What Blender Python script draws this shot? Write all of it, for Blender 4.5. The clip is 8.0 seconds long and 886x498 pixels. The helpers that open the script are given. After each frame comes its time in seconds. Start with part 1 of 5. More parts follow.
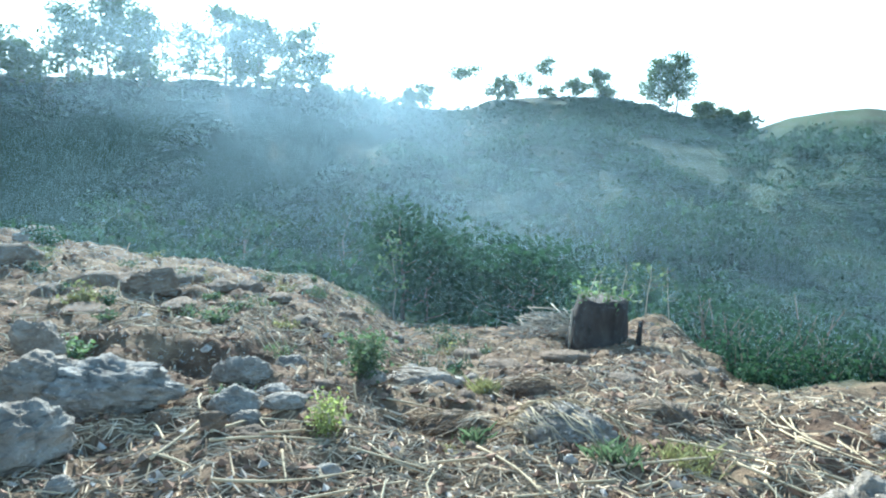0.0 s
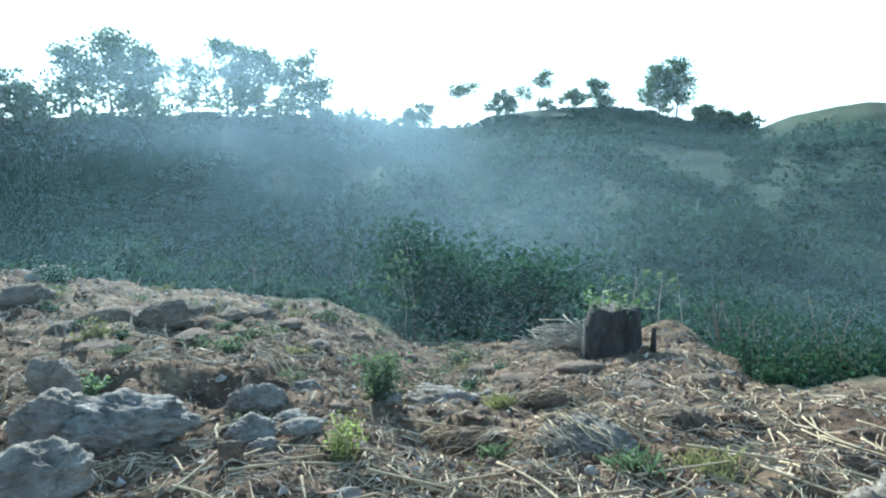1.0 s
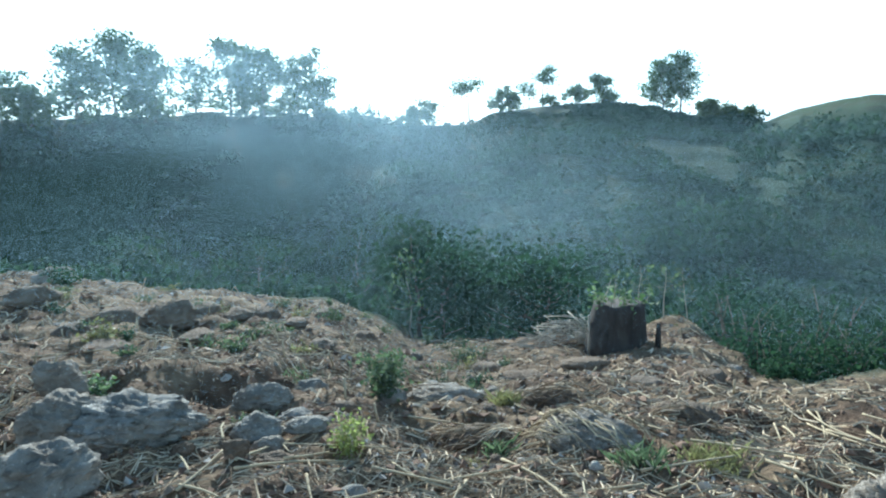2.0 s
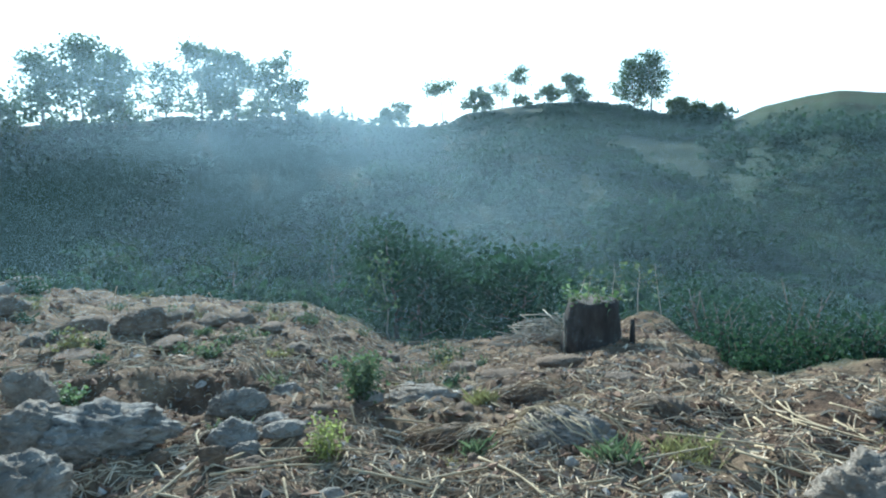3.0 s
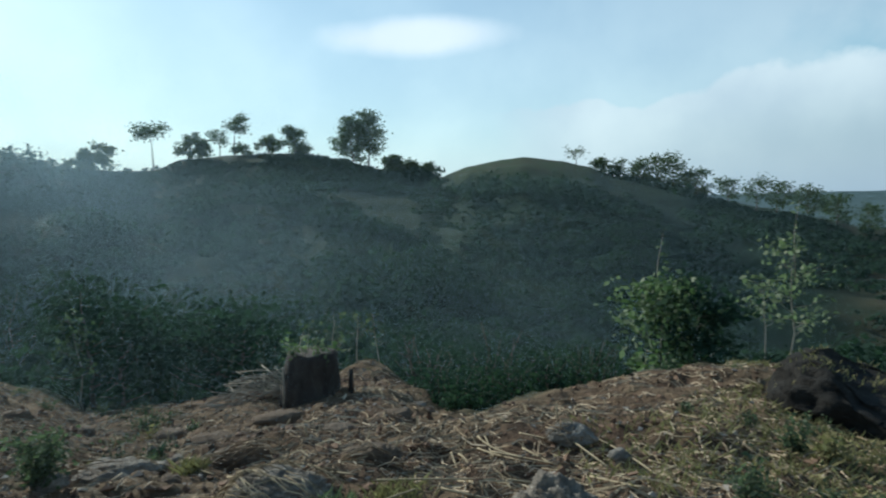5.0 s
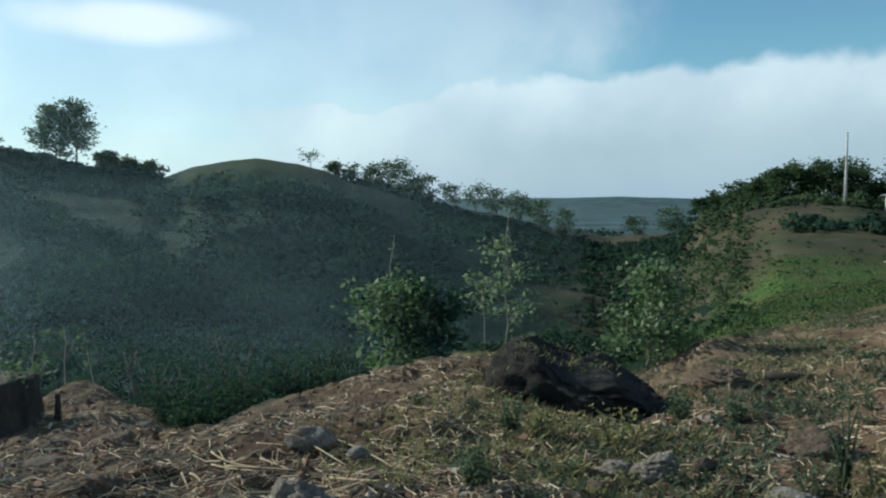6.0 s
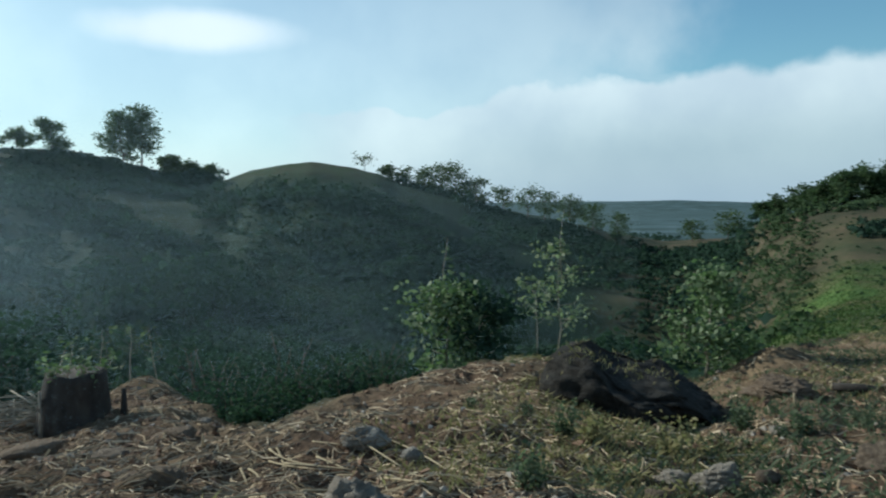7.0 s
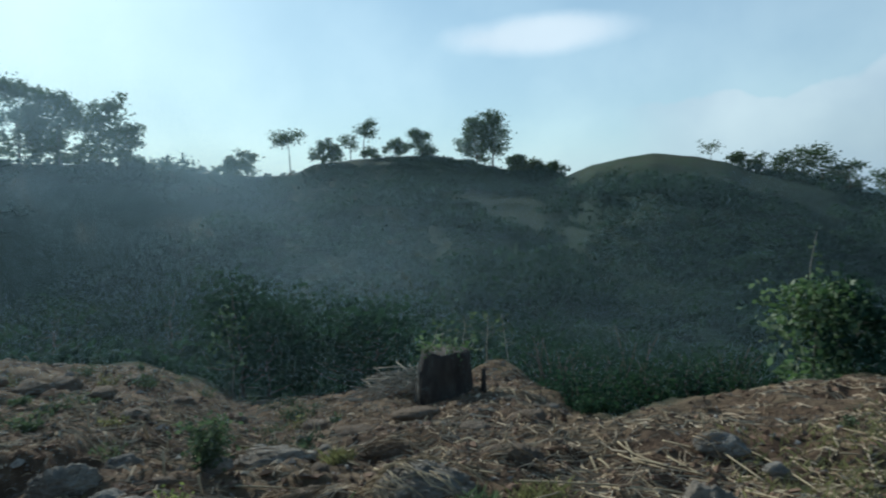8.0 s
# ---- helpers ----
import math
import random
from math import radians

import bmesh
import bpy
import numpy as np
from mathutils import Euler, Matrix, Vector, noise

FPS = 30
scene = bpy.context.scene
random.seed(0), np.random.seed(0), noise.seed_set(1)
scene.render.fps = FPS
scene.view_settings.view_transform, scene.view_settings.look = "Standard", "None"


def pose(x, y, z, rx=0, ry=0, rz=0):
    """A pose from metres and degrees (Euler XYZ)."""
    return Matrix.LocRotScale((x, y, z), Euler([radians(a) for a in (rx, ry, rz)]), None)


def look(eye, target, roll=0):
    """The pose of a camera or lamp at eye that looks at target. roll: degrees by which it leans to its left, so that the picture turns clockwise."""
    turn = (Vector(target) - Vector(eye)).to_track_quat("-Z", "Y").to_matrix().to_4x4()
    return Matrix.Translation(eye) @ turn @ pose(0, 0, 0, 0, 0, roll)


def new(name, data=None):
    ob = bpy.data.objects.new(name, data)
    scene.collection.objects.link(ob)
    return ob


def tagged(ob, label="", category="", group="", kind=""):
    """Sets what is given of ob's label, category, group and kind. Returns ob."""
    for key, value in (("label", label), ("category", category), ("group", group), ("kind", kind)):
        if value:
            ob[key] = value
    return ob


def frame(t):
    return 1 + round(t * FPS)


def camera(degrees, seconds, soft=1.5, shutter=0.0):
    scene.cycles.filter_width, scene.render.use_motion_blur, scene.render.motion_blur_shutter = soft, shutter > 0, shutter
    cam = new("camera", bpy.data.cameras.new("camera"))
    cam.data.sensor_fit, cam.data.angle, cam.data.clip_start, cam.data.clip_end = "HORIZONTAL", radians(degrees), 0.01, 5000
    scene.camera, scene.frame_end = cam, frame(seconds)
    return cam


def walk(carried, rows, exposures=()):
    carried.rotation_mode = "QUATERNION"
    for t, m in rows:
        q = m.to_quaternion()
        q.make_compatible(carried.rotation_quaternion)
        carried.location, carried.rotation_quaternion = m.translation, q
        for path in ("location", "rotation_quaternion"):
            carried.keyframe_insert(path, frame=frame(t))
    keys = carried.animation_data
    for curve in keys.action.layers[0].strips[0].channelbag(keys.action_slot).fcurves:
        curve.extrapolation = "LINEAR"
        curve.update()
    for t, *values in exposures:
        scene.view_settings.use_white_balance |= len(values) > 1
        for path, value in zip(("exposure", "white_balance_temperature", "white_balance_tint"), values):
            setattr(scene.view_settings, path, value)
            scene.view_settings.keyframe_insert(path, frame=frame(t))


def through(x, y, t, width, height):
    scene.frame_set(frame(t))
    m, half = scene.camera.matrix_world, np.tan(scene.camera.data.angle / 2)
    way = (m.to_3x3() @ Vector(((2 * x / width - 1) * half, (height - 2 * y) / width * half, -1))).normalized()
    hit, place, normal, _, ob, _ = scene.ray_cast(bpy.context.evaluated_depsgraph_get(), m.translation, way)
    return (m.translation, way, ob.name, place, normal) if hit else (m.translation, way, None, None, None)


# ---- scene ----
cam = camera(66.28, 8.0, soft=2.1, shutter=0.15)
# seconds, stops, kelvin, tint: the clip's own exposure falls as it turns away from the glare
EXPOSURES = [(0.0, 2.26, 5000, 0), (0.5, 2.04, 5000, 0), (1.0, 1.8, 5000, 0), (1.5, 1.6, 5000, 0), (3.0, 1.52, 5000, 0), (3.5, 1.6, 5000, 0), (4.0, 1.25, 5000, 1), (4.5, 0.6, 5120, 2), (5.0, 0.22, 5420, 2), (6.5, 0.28, 5480, 1), (7.5, 0.16, 5450, 2), (8.0, 0.04, 5300, 2)]
PATH = [
    (0.0, pose(-0.034, 0.036, 1.591, 81.27, -1.89, 0.49)),
    (0.5, pose(-0.039, 0.024, 1.593, 81.93, 0.16, 1.52)),
    (1.0, pose(-0.034, 0.027, 1.589, 82.75, 1.33, 0.72)),
    (1.5, pose(-0.031, 0.028, 1.588, 82.56, 1.63, 1.74)),
    (3.0, pose(-0.001, -0.002, 1.590, 82.57, 2.86, -1.09)),
    (3.5, pose(-0.010, 0.002, 1.590, 81.66, 1.20, 0.31)),
    (4.0, pose(0.020, -0.011, 1.601, 84.53, 2.57, -4.49)),
    (4.5, pose(0.035, -0.021, 1.594, 85.42, 1.31, -12.50)),
    (5.0, pose(0.061, -0.030, 1.607, 86.01, 1.32, -24.14)),
    (6.5, pose(0.053, -0.027, 1.610, 85.80, 0.30, -50.12)),
    (7.0, pose(0.039, -0.010, 1.607, 86.19, 0.52, -41.80)),
    (7.5, pose(0.004, 0.005, 1.613, 86.55, 0.51, -28.67)),
    (8.0, pose(-0.059, -0.002, 1.619, 86.31, 2.08, -13.77)),
]
walk(cam, PATH, exposures=EXPOSURES)

# ---- daylight: low sun behind the ridge, ahead and to the left ----
SUN_AZ, SUN_EL = -16.0, 27.0
sun_way = Vector((math.sin(radians(SUN_AZ)) * math.cos(radians(SUN_EL)), math.cos(radians(SUN_AZ)) * math.cos(radians(SUN_EL)), math.sin(radians(SUN_EL))))
sun = new("sun", bpy.data.lights.new("sun", "SUN"))
sun.data.energy, sun.data.angle, sun.data.color = 4.3, radians(0.6), (1.0, 0.89, 0.72)
sun.matrix_world = look(sun_way * 300, (0, 0, 0))

world = bpy.data.worlds.new("sky")
scene.world = world
world.use_nodes = True
wn, wl = world.node_tree.nodes, world.node_tree.links
wn.clear()


def wnode(kind, **values):
    n = wn.new(kind)
    for key, value in values.items():
        n.inputs[key].default_value = value
    return n


def wmath(op, a, b=None, clamp=False):
    n = wn.new("ShaderNodeMath")
    n.operation, n.use_clamp = op, clamp
    for k, v in enumerate((a, b)):
        if v is None:
            continue
        if isinstance(v, (int, float)):
            n.inputs[k].default_value = v
        else:
            wl.new(v, n.inputs[k])
    return n.outputs[0]


def wsmooth(v, lo, hi):
    n = wn.new("ShaderNodeMapRange")
    n.interpolation_type = "SMOOTHSTEP"
    wl.new(v, n.inputs["Value"])
    n.inputs["From Min"].default_value, n.inputs["From Max"].default_value = lo, hi
    return n.outputs["Result"]


sky = wn.new("ShaderNodeTexSky")
sky.sky_type, sky.sun_disc = "NISHITA", False
sky.sun_elevation, sky.sun_rotation = radians(SUN_EL), radians(SUN_AZ)
sky.air_density, sky.dust_density, sky.ozone_density = 1.0, 0.45, 1.5
way = wn.new("ShaderNodeTexCoord").outputs["Generated"]
split = wn.new("ShaderNodeSeparateXYZ")
wl.new(way, split.inputs[0])
flat = wmath("MAXIMUM", wmath("ADD", split.outputs[2], 0.12), 0.02)
join = wn.new("ShaderNodeCombineXYZ")
wl.new(wmath("DIVIDE", split.outputs[0], flat), join.inputs[0])
wl.new(wmath("DIVIDE", split.outputs[1], flat), join.inputs[1])
cloud_noise = wnode("ShaderNodeTexNoise", Scale=0.8, Detail=7.0, Roughness=0.5, Distortion=0.2)
wl.new(join.outputs[0], cloud_noise.inputs["Vector"])
# a broad bank of cloud low down, broken patches above it
edge_noise = wnode("ShaderNodeTexNoise", Scale=7.0, Detail=6.0, Roughness=0.5)
wl.new(way, edge_noise.inputs["Vector"])
rise = wmath("MULTIPLY", wsmooth(split.outputs[0], 0.62, 0.8), 0.035)
level = wmath("SUBTRACT", wmath("ADD", split.outputs[2], wmath("MULTIPLY", wmath("SUBTRACT", edge_noise.outputs["Fac"], 0.5), -0.13)), rise)
low_bank = wmath("MULTIPLY", wsmooth(level, 0.15, 0.125), wsmooth(split.outputs[0], 0.25, 0.6))
patches = wmath("MULTIPLY", wsmooth(cloud_noise.outputs["Fac"], 0.57, 0.72), 0.5)
veil = wmath("MULTIPLY", wmath("MULTIPLY", wsmooth(split.outputs[2], 0.75, 0.0), wsmooth(wmath("ADD", split.outputs[0], wmath("MULTIPLY", wmath("SUBTRACT", edge_noise.outputs["Fac"], 0.5), 0.25)), 0.88, 0.76)), 0.74)
# one long thin cloud above the domed hill
lens_x = wmath("DIVIDE", wmath("SUBTRACT", split.outputs[0], 0.37), 0.13)
lens_z = wmath("DIVIDE", wmath("SUBTRACT", split.outputs[2], 0.232), 0.03)
spread = wmath("ADD", wmath("MULTIPLY", lens_x, lens_x), wmath("MULTIPLY", lens_z, lens_z))
lens = wmath("MULTIPLY", wsmooth(wmath("ADD", spread, wmath("MULTIPLY", wmath("SUBTRACT", edge_noise.outputs["Fac"], 0.5), 1.7)), 1.3, 0.1), wsmooth(split.outputs[1], 0.3, 0.5))
cover = wmath("MAXIMUM", wmath("MAXIMUM", low_bank, lens), wmath("MAXIMUM", patches, veil), True)
body_noise = wnode("ShaderNodeTexNoise", Scale=6.0, Detail=6.0, Roughness=0.5)
wl.new(way, body_noise.inputs["Vector"])
shade = wn.new("ShaderNodeMixRGB")
wl.new(wsmooth(body_noise.outputs["Fac"], 0.3, 0.7), shade.inputs[0])
shade.inputs[1].default_value, shade.inputs[2].default_value = (5.9, 6.1, 6.1, 1), (7.6, 7.6, 7.1, 1)
mixed = wn.new("ShaderNodeMixRGB")
wl.new(wmath("MULTIPLY", cover, 0.8), mixed.inputs[0])
clear = wn.new("ShaderNodeMixRGB")
clear.blend_type = "MULTIPLY"
clear.inputs[0].default_value, clear.inputs[2].default_value = 1.0, (0.88, 1.02, 0.9, 1)
wl.new(sky.outputs[0], clear.inputs[1])
wl.new(clear.outputs[0], mixed.inputs[1])
grey_base = wn.new("ShaderNodeMixRGB")
grey_base.blend_type = "MULTIPLY"
grey_base.inputs[2].default_value = (0.66, 0.7, 0.74, 1)
wl.new(wmath("MULTIPLY", wsmooth(split.outputs[2], 0.17, 0.06), wsmooth(split.outputs[0], 0.55, 0.9)), grey_base.inputs[0])
wl.new(shade.outputs[0], grey_base.inputs[1])
wl.new(grey_base.outputs[0], mixed.inputs[2])
low_haze = wn.new("ShaderNodeMixRGB")
wl.new(wmath("MULTIPLY", wsmooth(split.outputs[2], 0.11, -0.01), 0.75), low_haze.inputs[0])
bright = wn.new("ShaderNodeMixRGB")
wl.new(wmath("MULTIPLY", lens, 0.7), bright.inputs[0])
wl.new(mixed.outputs[0], bright.inputs[1])
bright.inputs[2].default_value = (8.6, 8.6, 8.3, 1)
wl.new(bright.outputs[0], low_haze.inputs[1])
haze_tone = wn.new("ShaderNodeMixRGB")
wl.new(wsmooth(split.outputs[0], 0.45, 0.8), haze_tone.inputs[0])
haze_tone.inputs[1].default_value, haze_tone.inputs[2].default_value = (5.4, 6.1, 6.4, 1), (3.5, 4.2, 4.7, 1)
wl.new(haze_tone.outputs[0], low_haze.inputs[2])
glow = wnode("ShaderNodeBackground", Strength=0.1)
wl.new(low_haze.outputs[0], glow.inputs["Color"])
wl.new(glow.outputs[0], wn.new("ShaderNodeOutputWorld").inputs[0])

# ---- materials ----


class Nodes:
    """A small wrapper round one material's nodes."""

    def __init__(self, name):
        self.mat = bpy.data.materials.new(name)
        self.mat.use_nodes = True
        self.n, self.l = self.mat.node_tree.nodes, self.mat.node_tree.links
        self.bsdf = self.n["Principled BSDF"]
        self.out = self.n["Material Output"]

    def link(self, a, b):
        self.l.new(a, b)

    def coords(self, scale=1.0, stretch=(1, 1, 1)):
        m = self.n.new("ShaderNodeMapping")
        m.inputs["Scale"].default_value = [scale * s for s in stretch]
        self.link(self.n.new("ShaderNodeTexCoord").outputs["Object"], m.inputs[0])
        return m.outputs[0]

    def noise(self, scale, detail=5.0, rough=0.55, distortion=0.0, stretch=(1, 1, 1)):
        t = self.n.new("ShaderNodeTexNoise")
        t.inputs["Scale"].default_value, t.inputs["Detail"].default_value = 1.0, detail
        t.inputs["Roughness"].default_value, t.inputs["Distortion"].default_value = rough, distortion
        self.link(self.coords(scale, stretch), t.inputs["Vector"])
        return t.outputs["Fac"]

    def ramp(self, fac, *stops):
        r = self.n.new("ShaderNodeValToRGB")
        while len(r.color_ramp.elements) < len(stops):
            r.color_ramp.elements.new(0.5)
        for e, (p, c) in zip(r.color_ramp.elements, stops):
            e.position, e.color = p, (*c, 1)
        self.link(fac, r.inputs[0])
        return r.outputs[0]

    def mix(self, fac, a, b, mode="MIX"):
        m = self.n.new("ShaderNodeMixRGB")
        m.blend_type = mode
        for k, v in enumerate((fac, a, b)):
            if isinstance(v, (int, float)):
                m.inputs[k].default_value = v
            elif isinstance(v, tuple):
                m.inputs[k].default_value = (*v, 1)
            else:
                self.link(v, m.inputs[k])
        return m.outputs[0]

    def smooth(self, v, lo, hi, a=0.0, b=1.0):
        m = self.n.new("ShaderNodeMapRange")
        m.interpolation_type = "SMOOTHSTEP"
        self.link(v, m.inputs["Value"])
        for key, value in (("From Min", lo), ("From Max", hi), ("To Min", a), ("To Max", b)):
            m.inputs[key].default_value = value
        return m.outputs["Result"]

    def attribute(self, name):
        a = self.n.new("ShaderNodeAttribute")
        a.attribute_name = name
        return a.outputs["Fac"]

    def island(self):
        return self.n.new("ShaderNodeNewGeometry").outputs["Random Per Island"]

    def each(self):
        return self.n.new("ShaderNodeObjectInfo").outputs["Random"]

    def bump(self, height, strength, distance):
        b = self.n.new("ShaderNodeBump")
        b.inputs["Strength"].default_value, b.inputs["Distance"].default_value = strength, distance
        self.link(height, b.inputs["Height"])
        return b.outputs[0]

    def finish(self, colour, roughness=0.9, bump=None, specular=0.3):
        if isinstance(colour, tuple):
            self.bsdf.inputs["Base Color"].default_value = (*colour, 1)
        else:
            self.link(colour, self.bsdf.inputs["Base Color"])
        self.bsdf.inputs["Roughness"].default_value = roughness
        self.bsdf.inputs["Specular IOR Level"].default_value = specular
        if bump is not None:
            self.link(bump, self.bsdf.inputs["Normal"])
        return self.mat


def ground_material():
    m = Nodes("field_and_hill_ground")
    clod, grain, broad = m.noise(2.2, 8, 0.62), m.noise(28, 6, 0.7), m.noise(0.35, 4)
    soil = m.ramp(clod, (0.34, (0.04, 0.024, 0.016)), (0.5, (0.11, 0.071, 0.046)), (0.68, (0.21, 0.15, 0.095)))
    soil = m.mix(m.smooth(grain, 0.55, 0.72, 0.0, 0.6), soil, (0.33, 0.24, 0.15))
    soil = m.mix(m.smooth(broad, 0.4, 0.65), soil, m.mix(0.4, soil, (0.26, 0.2, 0.12)))
    turf = m.ramp(m.noise(1.6, 7, 0.65), (0.3, (0.04, 0.075, 0.022)), (0.55, (0.075, 0.125, 0.034)), (0.8, (0.16, 0.18, 0.06)))
    turf = m.mix(m.smooth(m.noise(0.16, 6, 0.65), 0.44, 0.6), turf, (0.1, 0.082, 0.045))
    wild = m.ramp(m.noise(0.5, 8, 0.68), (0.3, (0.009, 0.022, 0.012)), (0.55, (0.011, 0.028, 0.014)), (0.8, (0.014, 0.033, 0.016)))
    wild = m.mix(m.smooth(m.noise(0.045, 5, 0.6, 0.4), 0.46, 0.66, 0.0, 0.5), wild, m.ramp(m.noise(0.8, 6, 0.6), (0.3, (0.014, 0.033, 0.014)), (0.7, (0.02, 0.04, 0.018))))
    # far lowland: the blue of distance haze is put into its colour
    hazy_plain = m.ramp(m.noise(0.012, 6, 0.6), (0.35, (0.04, 0.065, 0.06)), (0.6, (0.07, 0.11, 0.12)), (0.75, (0.14, 0.18, 0.19)))
    parched = m.ramp(m.noise(0.22, 6, 0.65), (0.35, (0.034, 0.042, 0.022)), (0.55, (0.072, 0.062, 0.038)), (0.75, (0.12, 0.087, 0.058)))
    wild = m.mix(m.attribute("dry"), wild, parched)
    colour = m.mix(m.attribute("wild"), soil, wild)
    colour = m.mix(m.attribute("turf"), colour, turf)
    colour = m.mix(m.attribute("hazy_plain"), colour, hazy_plain)
    height = m.mix(0.4, clod, grain)
    return m.finish(colour, 0.95, m.bump(height, 1.0, 0.08), 0.1)


def rock_material(name, dark, pale):
    m = Nodes(name)
    broad, grain, streak = m.noise(5, 8, 0.65), m.noise(38, 6, 0.7), m.noise(9, 6, 0.6, 0.6, (1, 1, 2.6))
    colour = m.ramp(broad, (0.28, dark), (0.55, tuple(0.5 * (a + b) for a, b in zip(dark, pale))), (0.8, pale))
    colour = m.mix(m.smooth(streak, 0.5, 0.72), colour, dark)
    colour = m.mix(m.smooth(grain, 0.58, 0.75), colour, tuple(min(1, 1.35 * c) for c in pale))
    colour = m.mix(m.smooth(m.each(), 0.0, 1.0, 0.0, 0.35), colour, tuple(0.5 * (a + b) * t for a, b, t in zip(dark, pale, (0.95, 0.78, 0.62))))
    return m.finish(colour, 0.92, m.bump(m.mix(0.55, streak, m.mix(0.5, grain, m.noise(14, 7, 0.7))), 1.0, 0.15), 0.15)


def straw_material(name, a, b, c):
    m = Nodes(name)
    colour = m.ramp(m.island(), (0.0, a), (0.5, b), (1.0, c))
    colour = m.mix(m.smooth(m.noise(22, 5, 0.6), 0.5, 0.75, 0, 0.6), colour, tuple(0.4 * v for v in a))
    return m.finish(colour, 0.95, None, 0.1)


def leaf_material(name, a, b, c, through=0.4, gloss=0.6, shine=0.25):
    """Leaves: each one of its own shade, letting some light through."""
    m = Nodes(name)
    colour = m.ramp(m.island(), (0.0, a), (0.55, b), (1.0, c))
    colour = m.mix(m.smooth(m.noise(0.9, 3), 0.4, 0.7, 0, 0.35), colour, tuple(0.55 * v for v in b))
    m.finish(colour, gloss, None, shine)
    t = m.n.new("ShaderNodeBsdfTranslucent")
    m.link(m.mix(1.0, colour, (0.86, 1.05, 0.78), "MULTIPLY"), t.inputs["Color"])
    x = m.n.new("ShaderNodeMixShader")
    x.inputs[0].default_value = through
    m.link(m.bsdf.outputs[0], x.inputs[1])
    m.link(t.outputs[0], x.inputs[2])
    m.link(x.outputs[0], m.out.inputs[0])
    return m.mat


def smoke_material():
    """Grains of wood smoke: bluish, scattering light both ways."""
    m = Nodes("blue_wood_smoke")
    m.finish((0.34, 0.49, 0.58), 1.0, None, 0.0)
    t = m.n.new("ShaderNodeBsdfTranslucent")
    t.inputs["Color"].default_value = (0.37, 0.52, 0.62, 1)
    x = m.n.new("ShaderNodeMixShader")
    x.inputs[0].default_value = 0.65
    m.link(m.bsdf.outputs[0], x.inputs[1])
    m.link(t.outputs[0], x.inputs[2])
    m.link(x.outputs[0], m.out.inputs[0])
    return m.mat


def bark_material(name, a, b):
    m = Nodes(name)
    colour = m.ramp(m.noise(9, 7, 0.65, 0.4, (1, 1, 0.25)), (0.3, a), (0.7, b))
    return m.finish(colour, 0.9, m.bump(m.noise(30, 5, 0.6, 0, (1, 1, 0.2)), 0.6, 0.01), 0.2)


def plain_material(name, a, b, scale=6, roughness=0.8, metal=0.0):
    m = Nodes(name)
    colour = m.ramp(m.noise(scale, 6, 0.6), (0.3, a), (0.7, b))
    m.bsdf.inputs["Metallic"].default_value = metal
    return m.finish(colour, roughness, m.bump(m.noise(scale * 6, 4), 0.3, 0.005), 0.3)


GROUND = ground_material()
ROCK = rock_material("grey_limestone", (0.12, 0.108, 0.094), (0.58, 0.54, 0.47))
ROCK_BROWN = rock_material("earthy_stone", (0.1, 0.075, 0.055), (0.3, 0.24, 0.18))
# near-black: the shade on the outcrop's backlit face is put into its colour
ROCK_BACKLIT = rock_material("backlit_stone", (0.022, 0.022, 0.021), (0.07, 0.067, 0.062))
PALE_STONE = rock_material("pale_stone", (0.4, 0.36, 0.3), (0.68, 0.62, 0.55))
SOIL = plain_material("loose_soil", (0.09, 0.052, 0.035), (0.24, 0.15, 0.095), 5, 0.95)
STRAW = straw_material("dry_straw", (0.13, 0.085, 0.053), (0.36, 0.27, 0.17), (0.64, 0.52, 0.37))
STALK = straw_material("dry_stalk", (0.2, 0.15, 0.09), (0.33, 0.265, 0.17), (0.47, 0.4, 0.27))
LEAF_RIDGE = leaf_material("ridge_leaves", (0.05, 0.075, 0.035), (0.08, 0.11, 0.05), (0.12, 0.15, 0.075), 0.42, 0.9, 0.05)
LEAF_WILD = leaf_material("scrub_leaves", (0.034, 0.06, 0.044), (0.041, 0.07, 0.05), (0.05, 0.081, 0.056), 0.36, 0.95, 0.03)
LEAF_SPUR = leaf_material("spur_tree_leaves", (0.05, 0.08, 0.042), (0.075, 0.11, 0.055), (0.1, 0.135, 0.07), 0.4, 0.9, 0.05)
LEAF_SHRUB = leaf_material("shrub_leaves", (0.03, 0.054, 0.034), (0.042, 0.075, 0.043), (0.066, 0.105, 0.058), 0.3, 0.9, 0.04)
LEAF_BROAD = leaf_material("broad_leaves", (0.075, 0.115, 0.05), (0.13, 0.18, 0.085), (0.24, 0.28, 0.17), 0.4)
LEAF_PALE = leaf_material("pale_leaves", (0.12, 0.15, 0.08), (0.2, 0.24, 0.13), (0.3, 0.33, 0.2), 0.4)
LEAF_WEED = leaf_material("weed_leaves", (0.065, 0.088, 0.055), (0.1, 0.125, 0.078), (0.16, 0.185, 0.12), 0.42, 0.8, 0.1)
LEAF_YELLOW = leaf_material("yellow_leaves", (0.17, 0.18, 0.06), (0.27, 0.28, 0.1), (0.38, 0.37, 0.16), 0.4, 0.8, 0.1)
GRASS_DRY = leaf_material("dry_grass", (0.16, 0.145, 0.07), (0.25, 0.22, 0.11), (0.37, 0.33, 0.18), 0.3, 0.9, 0.05)
GRASS = leaf_material("green_grass", (0.038, 0.072, 0.02), (0.065, 0.11, 0.032), (0.13, 0.155, 0.06), 0.3, 0.8, 0.1)
BARK = bark_material("grey_bark", (0.07, 0.055, 0.042), (0.2, 0.17, 0.14))
